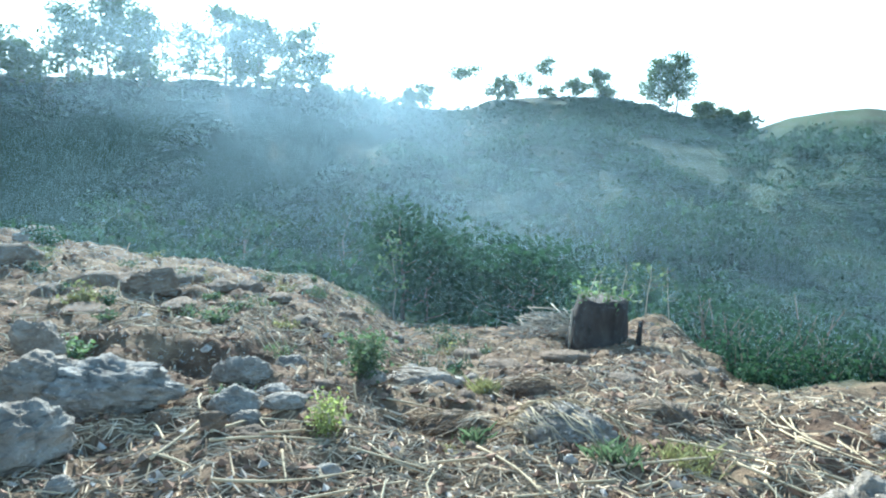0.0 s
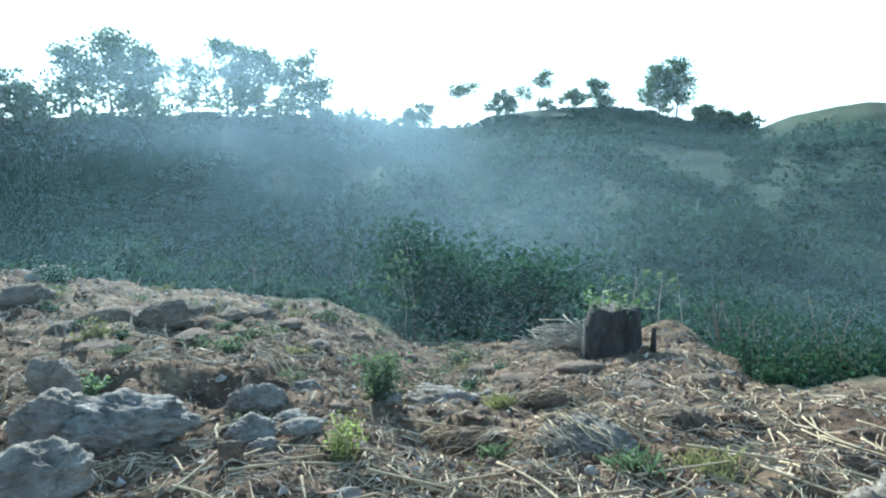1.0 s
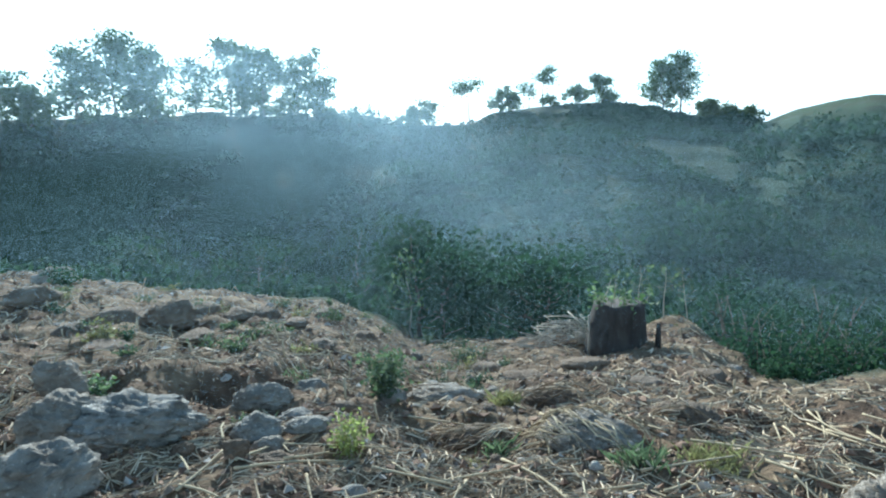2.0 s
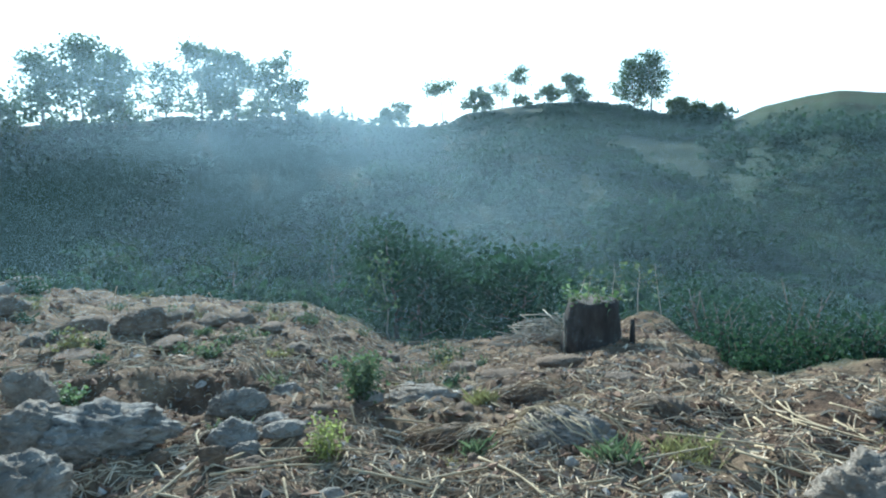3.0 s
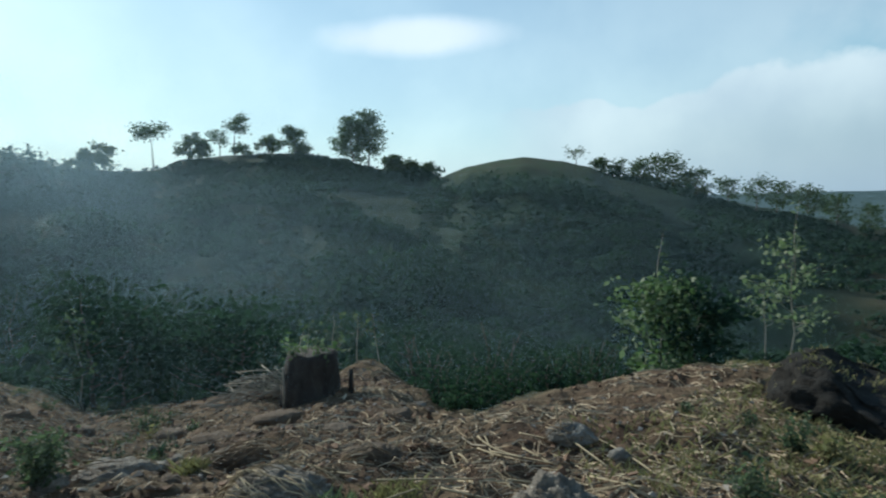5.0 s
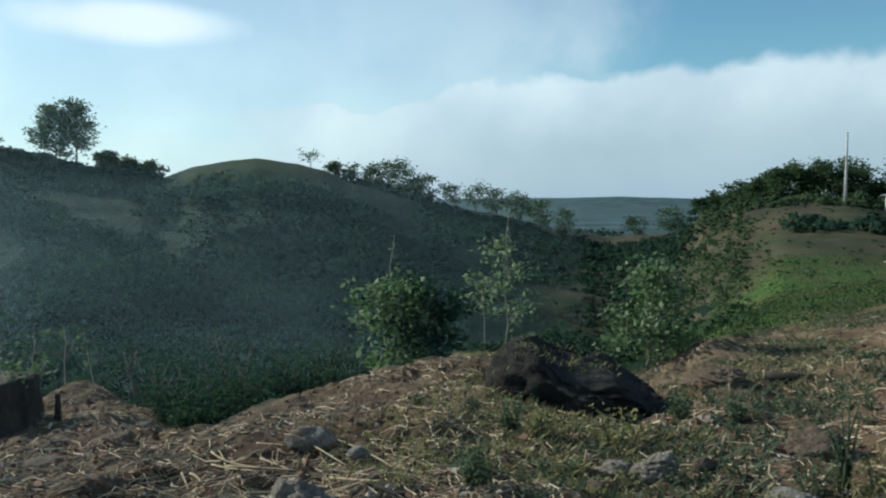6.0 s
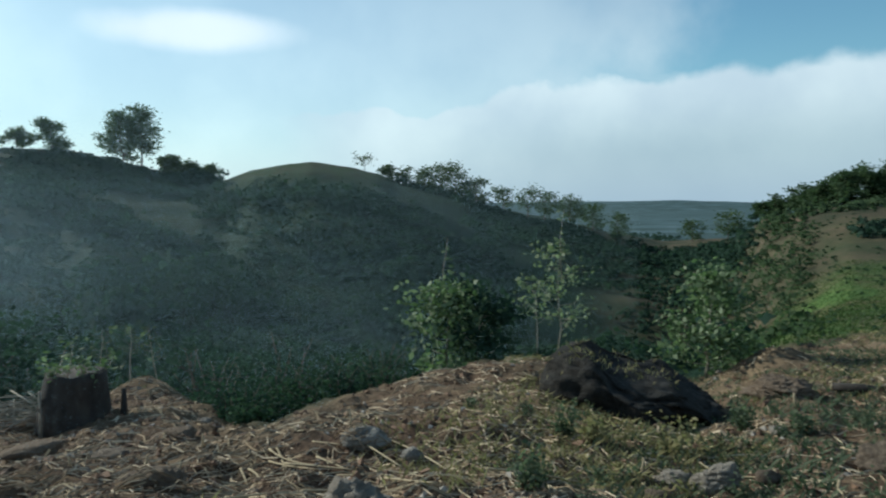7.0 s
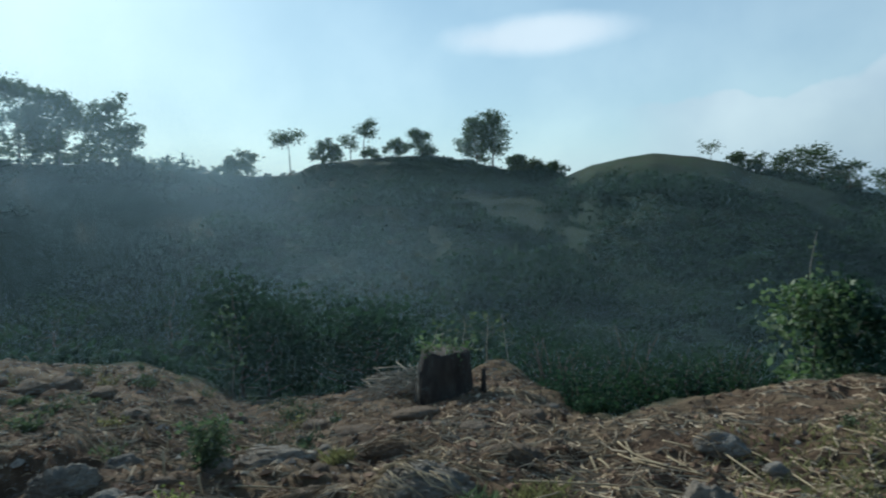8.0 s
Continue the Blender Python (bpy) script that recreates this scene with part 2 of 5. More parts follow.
BARK_PALE = bark_material("pale_bark", (0.2, 0.17, 0.13), (0.42, 0.38, 0.31))
SMOKE = smoke_material()
RUBBLE = straw_material("stone_chips", (0.07, 0.05, 0.038), (0.17, 0.135, 0.105), (0.42, 0.38, 0.33))
CHAR = bark_material("charred_wood", (0.018, 0.016, 0.015), (0.06, 0.052, 0.046))

# ---- lie of the land: bearing (degrees right of +y), distance and height, by bands round the standing place ----
BROW = [(-75, 15, 0.2), (-33, 14, -0.1), (-29, 13.5, -0.36), (-23, 13, -0.6), (-18, 12.5, -0.72), (-12, 12, -0.78), (-7.6, 12, -1.2),
        (-4, 12, -1.68), (4, 11.5, -1.6), (8, 11.5, -1.5), (12, 11.8, -1.55), (18, 13, -1.62), (22, 11, -1.47), (24, 8.5, -1.06),
        (27.5, 7.5, -0.79), (31, 8, -0.74), (36, 9, -0.88), (41, 10, -0.95), (46, 10.5, -0.88), (50, 11, -0.96), (62, 12.5, -1.55),
        (66, 13.5, -1.5), (69.4, 15, -1.37), (73.6, 18, -1.57), (77.5, 20, -1.46), (83.4, 24, -1.0), (95, 30, 0.0), (135, 30, 0.4)]
VALLEY = [(-75, 58, -10), (-33, 58, -12), (-12, 54, -11.5), (0, 42, -10.5), (25, 28, -8.5), (40, 30, -9), (55, 45, -10), (64, 48, -10), (69, 40, -5),
          (73, 38, -3.2), (78, 42, -2.9), (84, 45, -2.2), (95, 50, -1), (135, 50, 0)]
RIDGE = [(-75, 100, 9), (-33, 100, 8.4), (-22, 100, 9.0), (-10.6, 100, 8.5), (-7, 105, 7.8), (-1.5, 110, 7.2), (1.4, 112, 7.4), (3.4, 112, 9.1),
         (7.5, 112, 9.8), (10.5, 112, 9.95), (13.4, 112, 9.7), (15.8, 112, 8.8), (17.8, 113, 7.6), (19, 115, 7.1), (22, 118, 6.3), (23.9, 122, 5.8),
         (26.4, 130, 8.1), (29.3, 135, 9.6), (31, 135, 10.0), (33.8, 135, 9.1), (36, 135, 7.9), (38.5, 135, 5.6), (41, 135, 4.2), (43.5, 135, 2.8), (46, 140, 0.9),
         (50, 145, -1.2), (53, 150, -3), (56, 160, -5.5), (60, 170, -8), (65, 150, -6), (67, 95, -0.8), (70, 88, 0.5), (73, 86, 0.95), (77, 85, 0.9),
         (81, 85, -0.4), (85, 85, -1.4), (95, 90, 0), (135, 90, 2)]


def hash_grid(ix, iy, seed):
    h = np.sin(ix * 127.1 + iy * 311.7 + seed * 74.7) * 43758.5453
    return h - np.floor(h)


def value_noise(x, y, seed=0):
    """Smooth noise in -1..1 over the plan."""
    ix, iy = np.floor(x), np.floor(y)
    fx, fy = x - ix, y - iy
    fx, fy = fx * fx * (3 - 2 * fx), fy * fy * (3 - 2 * fy)
    a, b = hash_grid(ix, iy, seed), hash_grid(ix + 1, iy, seed)
    c, d = hash_grid(ix, iy + 1, seed), hash_grid(ix + 1, iy + 1, seed)
    return 2 * ((a * (1 - fx) + b * fx) * (1 - fy) + (c * (1 - fx) + d * fx) * fy) - 1


def fbm(x, y, scale, octaves=4, seed=0):
    total, gain = 0, 1.0
    for k in range(octaves):
        total = total + gain * value_noise(x / scale + 13.7 * k, y / scale - 7.1 * k, seed + k)
        scale, gain = scale * 0.5, gain * 0.5
    return total


def band(rows, az):
    """Distance and height of a band at each bearing, eased from row to row."""
    a = np.array([q[0] for q in rows], float)
    az = np.clip(az, a[0], a[-1])
    k = np.clip(np.searchsorted(a, az) - 1, 0, len(a) - 2)
    u = (az - a[k]) / (a[k + 1] - a[k])
    u = 0.5 * u + 0.5 * u * u * (3 - 2 * u)
    d, z = np.array([q[1] for q in rows], float), np.array([q[2] for q in rows], float)
    return d[k] * (1 - u) + d[k + 1] * u, z[k] * (1 - u) + z[k + 1] * u


def hump(x, y, az, r, wide, deep, high):
    """A low swell of the ground, wide across the view from the standing place and deep along it."""
    a = np.radians(az)
    px, py = x - r * np.sin(a), y - r * np.cos(a)
    across, along = px * np.cos(a) - py * np.sin(a), px * np.sin(a) + py * np.cos(a)
    return high * np.exp(-(across / wide) ** 2 - (along / deep) ** 2)


def ground_height(x, y, rough=True):
    x, y = np.asarray(x, float), np.asarray(y, float)
    r, az = np.hypot(x, y), np.degrees(np.arctan2(x, y))
    back = np.clip((np.abs(az - 30) - 105) / 60, 0, 1)
    (rb, zb), (rv, zv), (rr, zr) = band(BROW, az), band(VALLEY, az), band(RIDGE, az)
    zb, zv, zr = zb * (1 - back), zv * (1 - back) + 3 * back, zr * (1 - back) + 8 * back
    u = np.clip((r - 2.5) / (rb - 2.5), 0, 1)
    z = zb * u
    u = np.clip((r - rb) / (rv - rb), 0, 1)
    z = z + (zv - zb) * (0.75 * u + 0.25 * u * u * (3 - 2 * u))
    u = np.clip((r - rv) / (rr - rv), 0, 1)
    z = z + (zr - zv) * (0.6 * u + 0.4 * u * u * (3 - 2 * u))
    u = np.clip((r - rr) / (0.6 * rr), 0, 1)
    z = z - 12 * u * u * (3 - 2 * u)
    u = np.clip((r - 1.6 * rr) / (600 - 1.6 * rr), 0, 1)
    z = z * (1 - u) + (-36) * u
    u = np.clip((r - 2900) / 1200, 0, 1)
    z = z + u * u * (3 - 2 * u) * (37 + 9 * fbm(az * 9.0, r / 300, 60, 3, 40))
    step = np.clip((r - 5.45 + 0.12 * np.sin(az * 0.9)) / 0.34, 0, 1) * np.clip((10 - r) / 4, 0, 1)
    z = z + 0.17 * step * np.clip((az + 33) / 4, 0, 1) * np.clip((-13 - az) / 4, 0, 1) + hump(x, y, 7.2, 11.2, 0.6, 0.5, 0.14) + hump(x, y, 18.2, 13.2, 0.75, 0.7, 0.22)
    z = z + hump(x, y, 67.5, 12.6, 0.7, 0.6, 0.3) + hump(x, y, 48, 9.6, 2.2, 1.2, 0.12)
    if rough:
        near = np.clip((26 - r) / 10, 0, 1)
        z = z + near * (0.06 * fbm(x, y, 2.3, 2, 1) + 0.07 * fbm(x, y, 0.62, 3, 5) * np.clip(r / 3, 0, 1) + 0.04 * fbm(x, y, 0.19, 3, 9))
        far = np.clip((r - 18) / 25, 0, 1) * np.clip((700 - r) / 300, 0, 1) * np.where(az > 66, 0.25, 1)
        calm = np.clip((0.93 * rr - r) / (0.25 * rr), 0.1, 1)
        z = z + far * (1.5 * fbm(x, y, 19, 3, 20) * np.clip((r - 30) / 30, 0.15, 1) * calm + 0.14 * fbm(x, y, 3.1, 2, 30) * np.clip(calm, 0.4, 1))
        # old field terraces across the middle of the hill
        shelf = np.clip((az - 8) / 8, 0, 1) * np.clip((52 - az) / 8, 0, 1) * np.clip((r - 44) / 10, 0, 1) * np.clip((102 - r) / 10, 0, 1)
        h = (z + 0.6 * fbm(x, y, 25, 2, 33)) / 1.7
        u = h - np.floor(h)
        z = z + 0.4 * shelf * 1.7 * (u * u * u * (u * (6 * u - 15) + 10) - u)
    return z

# ---- builders ----


class Geo:
    """Vertices and faces of one mesh."""

    def __init__(self):
        self.v, self.f = [], []

    def add(self, verts, faces):
        k = len(self.v)
        self.v.extend(tuple(q) for q in verts)
        self.f.extend(tuple(i + k for i in q) for q in faces)
        return self

    def tube(self, points, radii, sides=6):
        """A tapered limb through the points."""
        points = [Vector(p) for p in points]
        rings = []
        for i, p in enumerate(points):
            d = (points[min(i + 1, len(points) - 1)] - points[max(i - 1, 0)]).normalized()
            a = d.cross(Vector((0.31, 0.87, 0.38))).normalized()
            b = d.cross(a)
            rings.append([p + radii[i] * (math.cos(2 * math.pi * k / sides) * a + math.sin(2 * math.pi * k / sides) * b) for k in range(sides)])
        faces = [(i * sides + k, i * sides + (k + 1) % sides, (i + 1) * sides + (k + 1) % sides, (i + 1) * sides + k) for i in range(len(points) - 1) for k in range(sides)]
        faces += [tuple(range(sides - 1, -1, -1)), tuple(range((len(points) - 1) * sides, len(points) * sides))]
        return self.add([q for r in rings for q in r], faces)

    def box(self, lo, hi):
        v = [(x, y, z) for z in (lo[2], hi[2]) for y in (lo[1], hi[1]) for x in (lo[0], hi[0])]
        return self.add(v, [(0, 2, 3, 1), (4, 5, 7, 6), (0, 1, 5, 4), (2, 6, 7, 3), (0, 4, 6, 2), (1, 3, 7, 5)])


def mesh_of(name, geo, material, smooth=True):
    me = bpy.data.meshes.new(name)
    me.from_pydata(geo.v, [], geo.f)
    me.materials.append(material)
    if smooth:
        me.shade_smooth()
    me.update()
    return me


def quads_mesh(name, v, material, normals=None):
    """A mesh of loose four-cornered leaves from an array of n x 4 x 3, shaded along the given normals, one a leaf."""
    n = len(v)
    me = bpy.data.meshes.new(name)
    me.vertices.add(4 * n)
    me.vertices.foreach_set("co", np.asarray(v, np.float32).ravel())
    me.loops.add(4 * n)
    me.loops.foreach_set("vertex_index", np.arange(4 * n, dtype=np.int32))
    me.polygons.add(n)
    me.polygons.foreach_set("loop_start", np.arange(0, 4 * n, 4, dtype=np.int32))
    me.materials.append(material)
    me.update(calc_edges=True)
    if normals is not None:
        me.shade_smooth()
        me.normals_split_custom_set_from_vertices(np.repeat(normals, 4, axis=0).astype(np.float32))
    return me


def part(name, geo, material, parent, label="", smooth=True):
    ob = new(name, mesh_of(name, geo, material, smooth))
    ob.parent = parent
    return tagged(ob, label)


def leaf_part(name, v, material, parent, label=""):
    ob = new(name, quads_mesh(name, v, material))
    ob.parent = parent
    return tagged(ob, label)


def spot(az, r, lift=0.0):
    """The place on the ground at that bearing and distance."""
    x, y = r * math.sin(radians(az)), r * math.cos(radians(az))
    return Vector((x, y, float(ground_height(x, y)) + lift))


def thing(name, place, label, category, group="", turn=0.0, kind=""):
    ob = new(name)
    ob.empty_display_size = 0.1
    ob.matrix_world = Matrix.Translation(place) @ pose(0, 0, 0, 0, 0, turn)
    return tagged(ob, label, category, group, kind)


def leaves(centres, size, rng, droop=0.3, slim=0.5, outward=None):
    """Folded diamond leaves round the given centres, laid like shingles where outward is given: n x 4 x 3."""
    n = len(centres)
    size = size * rng.uniform(0.6, 1.35, n)
    a = rng.normal(size=(n, 3))
    a[:, 2] = a[:, 2] * 0.6 - droop
    if outward is not None:
        a = np.cross(outward + 0.35 * rng.normal(size=(n, 3)), a)
    a /= np.linalg.norm(a, axis=1)[:, None]
    b = np.cross(a, rng.normal(size=(n, 3)) if outward is None else outward)
    b /= np.linalg.norm(b, axis=1)[:, None] + 1e-9
    c = np.cross(a, b)
    s = size[:, None]
    fold = c * s * rng.uniform(-0.12, 0.12, n)[:, None]
    return np.stack([centres - a * s * 0.5, centres + b * s * slim * 0.5 + fold, centres + a * s * 0.5, centres - b * s * slim * 0.5 + fold], axis=1)


def blades(feet, height, rng, wide=0.012, lean=0.45):
    """Grass blades that rise from their feet: n x 4 x 3."""
    n = len(feet)
    h = height * rng.uniform(0.5, 1.3, n)
    t = rng.uniform(0, 2 * math.pi, n)
    out = np.stack([np.cos(t), np.sin(t), np.zeros(n)], 1) * (h * lean * rng.uniform(0.1, 1.2, n))[:, None]
    side = np.stack([-np.sin(t), np.cos(t), np.zeros(n)], 1) * (wide * rng.uniform(0.6, 1.4, n))[:, None]
    up = np.array([0, 0, 1.0]) * h[:, None]
    return np.stack([feet - side, feet + side, feet + side * 0.55 + out * 0.4 + up * 0.6, feet + out + up], 1)


def ico(level):
    bm = bmesh.new()
    bmesh.ops.create_icosphere(bm, subdivisions=level, radius=1.0)
    v = np.array([q.co[:] for q in bm.verts])
    f = [tuple(q.index for q in p.verts) for p in bm.faces]
    bm.free()
    return v, f


ICO = {k: ico(k) for k in (1, 2, 3, 5)}


def rock(name, az, r, wide, high, label, material=None, deep=0.75, seed=1, turn=0.0, pits=0.16, level=5, sink=0.25, group="stones in the field", tilt=0.0, upright=False, ribs=0.0, ledge=False):
    """A weathered stone: a lump with flats, ledges and pits, sunk a little into the soil."""
    r = r + 0.45 * deep * wide
    if not upright:
        high = max(0.5 * high, high - 0.2 * wide * deep)
    v, f = ICO[level]
    out, pits = np.zeros(len(v)), 1.05 * pits
    shift = np.array([seed * 3.17, seed * -1.9, seed * 0.73])
    for i, p in enumerate(v):
        q = Vector(p + shift)
        big = noise.noise(q * 0.9) * 0.34 + noise.noise(q * 2.1) * 0.2
        ridge = 1 - abs(noise.noise(Vector((q.x * 2.4, q.y * 2.4, q.z * 5.0)))) * 2
        crag = 1 - abs(noise.noise(Vector((q.x * 5.5, q.y * 5.5 + 3, q.z * 8.0)))) * 2
        fine = noise.fractal(q * 7.0, 0.7, 2.1, 4)
        out[i] = 1 + big + pits * (0.75 * ridge - 0.4) + pits * 0.5 * crag + pits * 0.4 * fine
        if ribs:
            wave = 11.0 * (p[0] + 0.5 * p[1]) + 13.0 * p[2] + 3.5 * noise.noise(q * 1.5) + 1.2 * noise.noise(q * 4.0)
            out[i] += ribs * (abs(math.sin(wave)) ** 0.6 - 0.6) * (0.6 + 0.8 * noise.noise(q * 2.6 + Vector((5, 1, 2))))
    v = v * out[:, None]
    v[:, 2] = np.where(v[:, 2] < 0, v[:, 2] * 0.5, v[:, 2])
    lo, hi = v.min(0), v.max(0)
    full = high / (1 - sink * 0.5)
    v = (v - (lo + hi) / 2) / (hi - lo) * [wide, wide * deep, full]
    v[:, 2] += full / 2 - sink * full * 0.5
    if ledge:
        x = v[:, 0] / wide
        crest = np.interp(x, (-0.5, -0.43, -0.35, -0.22, -0.1, 0.22, 0.27, 0.5), (0.3, 0.78, 1.0, 0.97, 0.66, 0.5, 0.4, 0.04))
        crest = crest + np.array([0.14 * noise.noise(Vector(p) * 3.5) + 0.07 * noise.noise(Vector(p) * 11.0) for p in v / wide])
        v[:, 2] = np.where(v[:, 2] > 0, np.minimum(v[:, 2] * 1.5, high * crest * 0.82 + 0.1 * v[:, 1] + 0.08 * v[:, 2]), v[:, 2])
    a = radians(tilt)
    v = np.stack([v[:, 0], v[:, 1], v[:, 2] + v[:, 0] * math.sin(a)], 1)
    ob = new(name, mesh_of(name, Geo().add(v, f), material or ROCK))
    ob.matrix_world = Matrix.Translation(spot(az, r)) @ pose(0, 0, 0, 0, 0, -az + turn)
    return tagged(ob, label, "rock", group)


def limbs(rng, height, spread, start, count, trunk):
    """Trunk and main limbs of a tree at the origin: the tubes, and the ends that carry leaves."""
    lean = rng.normal(size=2) * 0.05 * height
    spine = [Vector((lean[0] * u * u, lean[1] * u * u, height * 0.86 * u)) + Vector((rng.normal() * 0.012 * height, rng.normal() * 0.012 * height, 0)) * (u > 0) for u in np.linspace(0, 1, 7)]
    tubes = [(spine, [trunk * (1.25 if i == 0 else 1 - 0.85 * i / 6) for i in range(7)])]
    ends = [spine[-1]]
    for k in range(count):
        u = start + (0.97 - start) * (k + rng.uniform(0, 0.8)) / count
        i = min(int(u * 6), 5)
        base = spine[i].lerp(spine[i + 1], u * 6 - i)
        t = rng.uniform(0, 2 * math.pi) if k % 2 else k * 2.4
        reach = spread * (0.55 + 0.45 * math.sin(math.pi * min(1, (u - start) / (1 - start) * 0.8 + 0.25))) * rng.uniform(0.65, 1.1)
        tip = base + Vector((math.cos(t) * reach, math.sin(t) * reach, reach * rng.uniform(0.15, 0.7)))
        mid = base.lerp(tip, 0.5) + Vector((0, 0, -0.08 * reach))
        r0 = trunk * (1 - 0.8 * u) * 0.55
        tubes.append(([base, mid, tip], [r0, r0 * 0.6, r0 * 0.22]))
        ends += [tip, mid.lerp(tip, 0.4)]
        for _ in range(2):
            fork = mid.lerp(tip, rng.uniform(0, 0.7))
            q = fork + Vector(rng.normal(size=3)) * reach * 0.28 + Vector((0, 0, 0.12 * reach))
            tubes.append(([fork, q], [r0 * 0.4, r0 * 0.14]))
            ends.append(q)
    return tubes, ends


def tree(name, place, height, spread, label, seed, start=0.35, count=12, trunk=0.14, size=0.3, many=900, clump=0.5, leaf=None, bark=None, group="", category="tree", droop=0.3, slim=0.55):
    """A tree of trunk, limbs and a broken crown of single leaves in tufts at the limb ends."""
    rng = np.random.default_rng(seed)
    ob = thing(name, place, label, category, group)
    tubes, ends = limbs(rng, height, spread, start, count, trunk)
    part("trunk", Geo().tube(*tubes[0], 8), bark or BARK, ob)
    for k in range(count):
        g = Geo()
        for t in tubes[1 + 3 * k:4 + 3 * k]:
            g.tube(*t, 5)
        part("limb", g, bark or BARK, ob)
    ends = np.array([e[:] for e in ends])
    weight = rng.uniform(0.3, 1.2, len(ends))
    pick = rng.choice(len(ends), many, p=weight / weight.sum())
    c = ends[pick] + rng.normal(size=(many, 3)) * [clump, clump, clump * 0.62]
    c[:, 2] = np.maximum(c[:, 2], 0.1 * height * start)
    leaf_part("crown", leaves(c, size, rng, droop, slim), leaf or LEAF_RIDGE, ob)
    return ob


def shrub(name, place, wide, high, label, seed, leaf=None, many=900, size=0.09, group="", stems=7, category="shrub", droop=0.25, bark=None):
    """A many-stemmed bush, its leaves in uneven tufts on the stems."""
    rng = np.random.default_rng(seed)
    ob = thing(name, place, label, category, group)
    tips = []
    for k in range(stems):
        t, u = 2.4 * k + rng.uniform(0, 1), rng.uniform(0.45, 1)
        top = Vector((math.cos(t) * wide * 0.42 * rng.uniform(0.2, 1), math.sin(t) * wide * 0.42 * rng.uniform(0.2, 1), high * u))
        mid = top * 0.5 + Vector((rng.normal() * 0.05 * wide, rng.normal() * 0.05 * wide, 0.05 * high))
        g = Geo().tube([(0.06 * wide * math.cos(t), 0.06 * wide * math.sin(t), -0.05), mid, top], [0.014 * high + 0.003, 0.009 * high + 0.002, 0.003 * high + 0.001], 5)
        part("stem", g, bark or BARK, ob)
        tips += [top[:], mid.lerp(top, 0.5)[:], mid[:], mid.lerp(Vector(), 0.4)[:]]
    tips = np.array(tips)
    c = tips[rng.integers(0, len(tips), many)] + rng.normal(size=(many, 3)) * [0.13 * wide, 0.13 * wide, 0.1 * high]
    c[:, 2] = np.clip(c[:, 2], 0.02 * high, None)
    leaf_part("foliage", leaves(c, size, rng, droop, 0.6), leaf or LEAF_SHRUB, ob)
    return ob


# ---- the ground: one sheet from underfoot to the horizon ----


def build_ground():
    az = np.concatenate([np.arange(-46, 96, 0.45), np.arange(96, 314, 3.0)])
    r = np.concatenate([[0.0], np.geomspace(0.5, 2.4, 26), np.geomspace(2.45, 15, 230), np.geomspace(15.3, 30, 40), np.geomspace(30.6, 190, 150), np.geomspace(200, 4850, 50)])
    a, d = np.meshgrid(np.radians(az), r)
    x, y = (d * np.sin(a)).ravel(), (d * np.cos(a)).ravel()
    z = ground_height(x, y)
    na, nr = len(az), len(r)
    i, j = np.meshgrid(np.arange(nr - 1), np.arange(na), indexing="ij")
    i, j = i.ravel(), j.ravel()
    k = (j + 1) % na
    faces = np.stack([i * na + j, (i + 1) * na + j, (i + 1) * na + k, i * na + k], 1)
    me = bpy.data.meshes.new("ground")
    me.from_pydata(np.stack([x, y, z], 1).tolist(), [], faces[:, ::-1].tolist())
    me.shade_smooth()
    deg = np.degrees(np.arctan2(x, y))
    dist = np.hypot(x, y)
    rb = band(BROW, deg)[0] + 0.5 * fbm(x, y, 1.5, 2, 60)
    sm = lambda v, lo, hi: np.clip((v - lo) / (hi - lo), 0, 1)
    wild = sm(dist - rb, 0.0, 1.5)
    spur_edge = 64.5 + 5.5 * sm(dist, 14, 75)
    turf = sm(deg + 1.2 * fbm(x, y, 5, 2, 61) - spur_edge, -1.5, 2.5) * sm(dist - rb, 0.2, 2.0) * sm(80 + 4 * fbm(x, y, 9, 2, 63) - dist, 0, 20)
    upper = dist + 4 * fbm(x, y, 7, 3, 64)
    turf = turf * (1 - 0.85 * sm(upper, 44, 52) * sm(70 - upper, 0, 5)) * (0.55 + 0.45 * sm(fbm(x, y, 6, 3, 65), -0.5, 0.2))
    dry = sm(deg + 2 * fbm(x, y, 14, 3, 62), 52, 60) * sm(dist, 22, 40)
    turf = np.maximum(turf, 0.2 * sm(deg, 23.5, 26) * sm(38 - deg, 0, 3) * sm(dist, 98, 112) * sm(160 - dist, 0, 10))
    # blends the haze-blue colour in with distance
    hazy_plain = sm(dist, 190, 420)
    for key, values in (("wild", wild), ("dry", dry), ("turf", turf), ("hazy_plain", hazy_plain)):
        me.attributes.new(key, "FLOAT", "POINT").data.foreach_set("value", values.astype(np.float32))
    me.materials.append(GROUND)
    tagged(new("ground", me), "harvested stony field falling to a scrubby valley and hills", "ground", kind="structure")


build_ground()

# ---- scrub over the far side of the valley ----


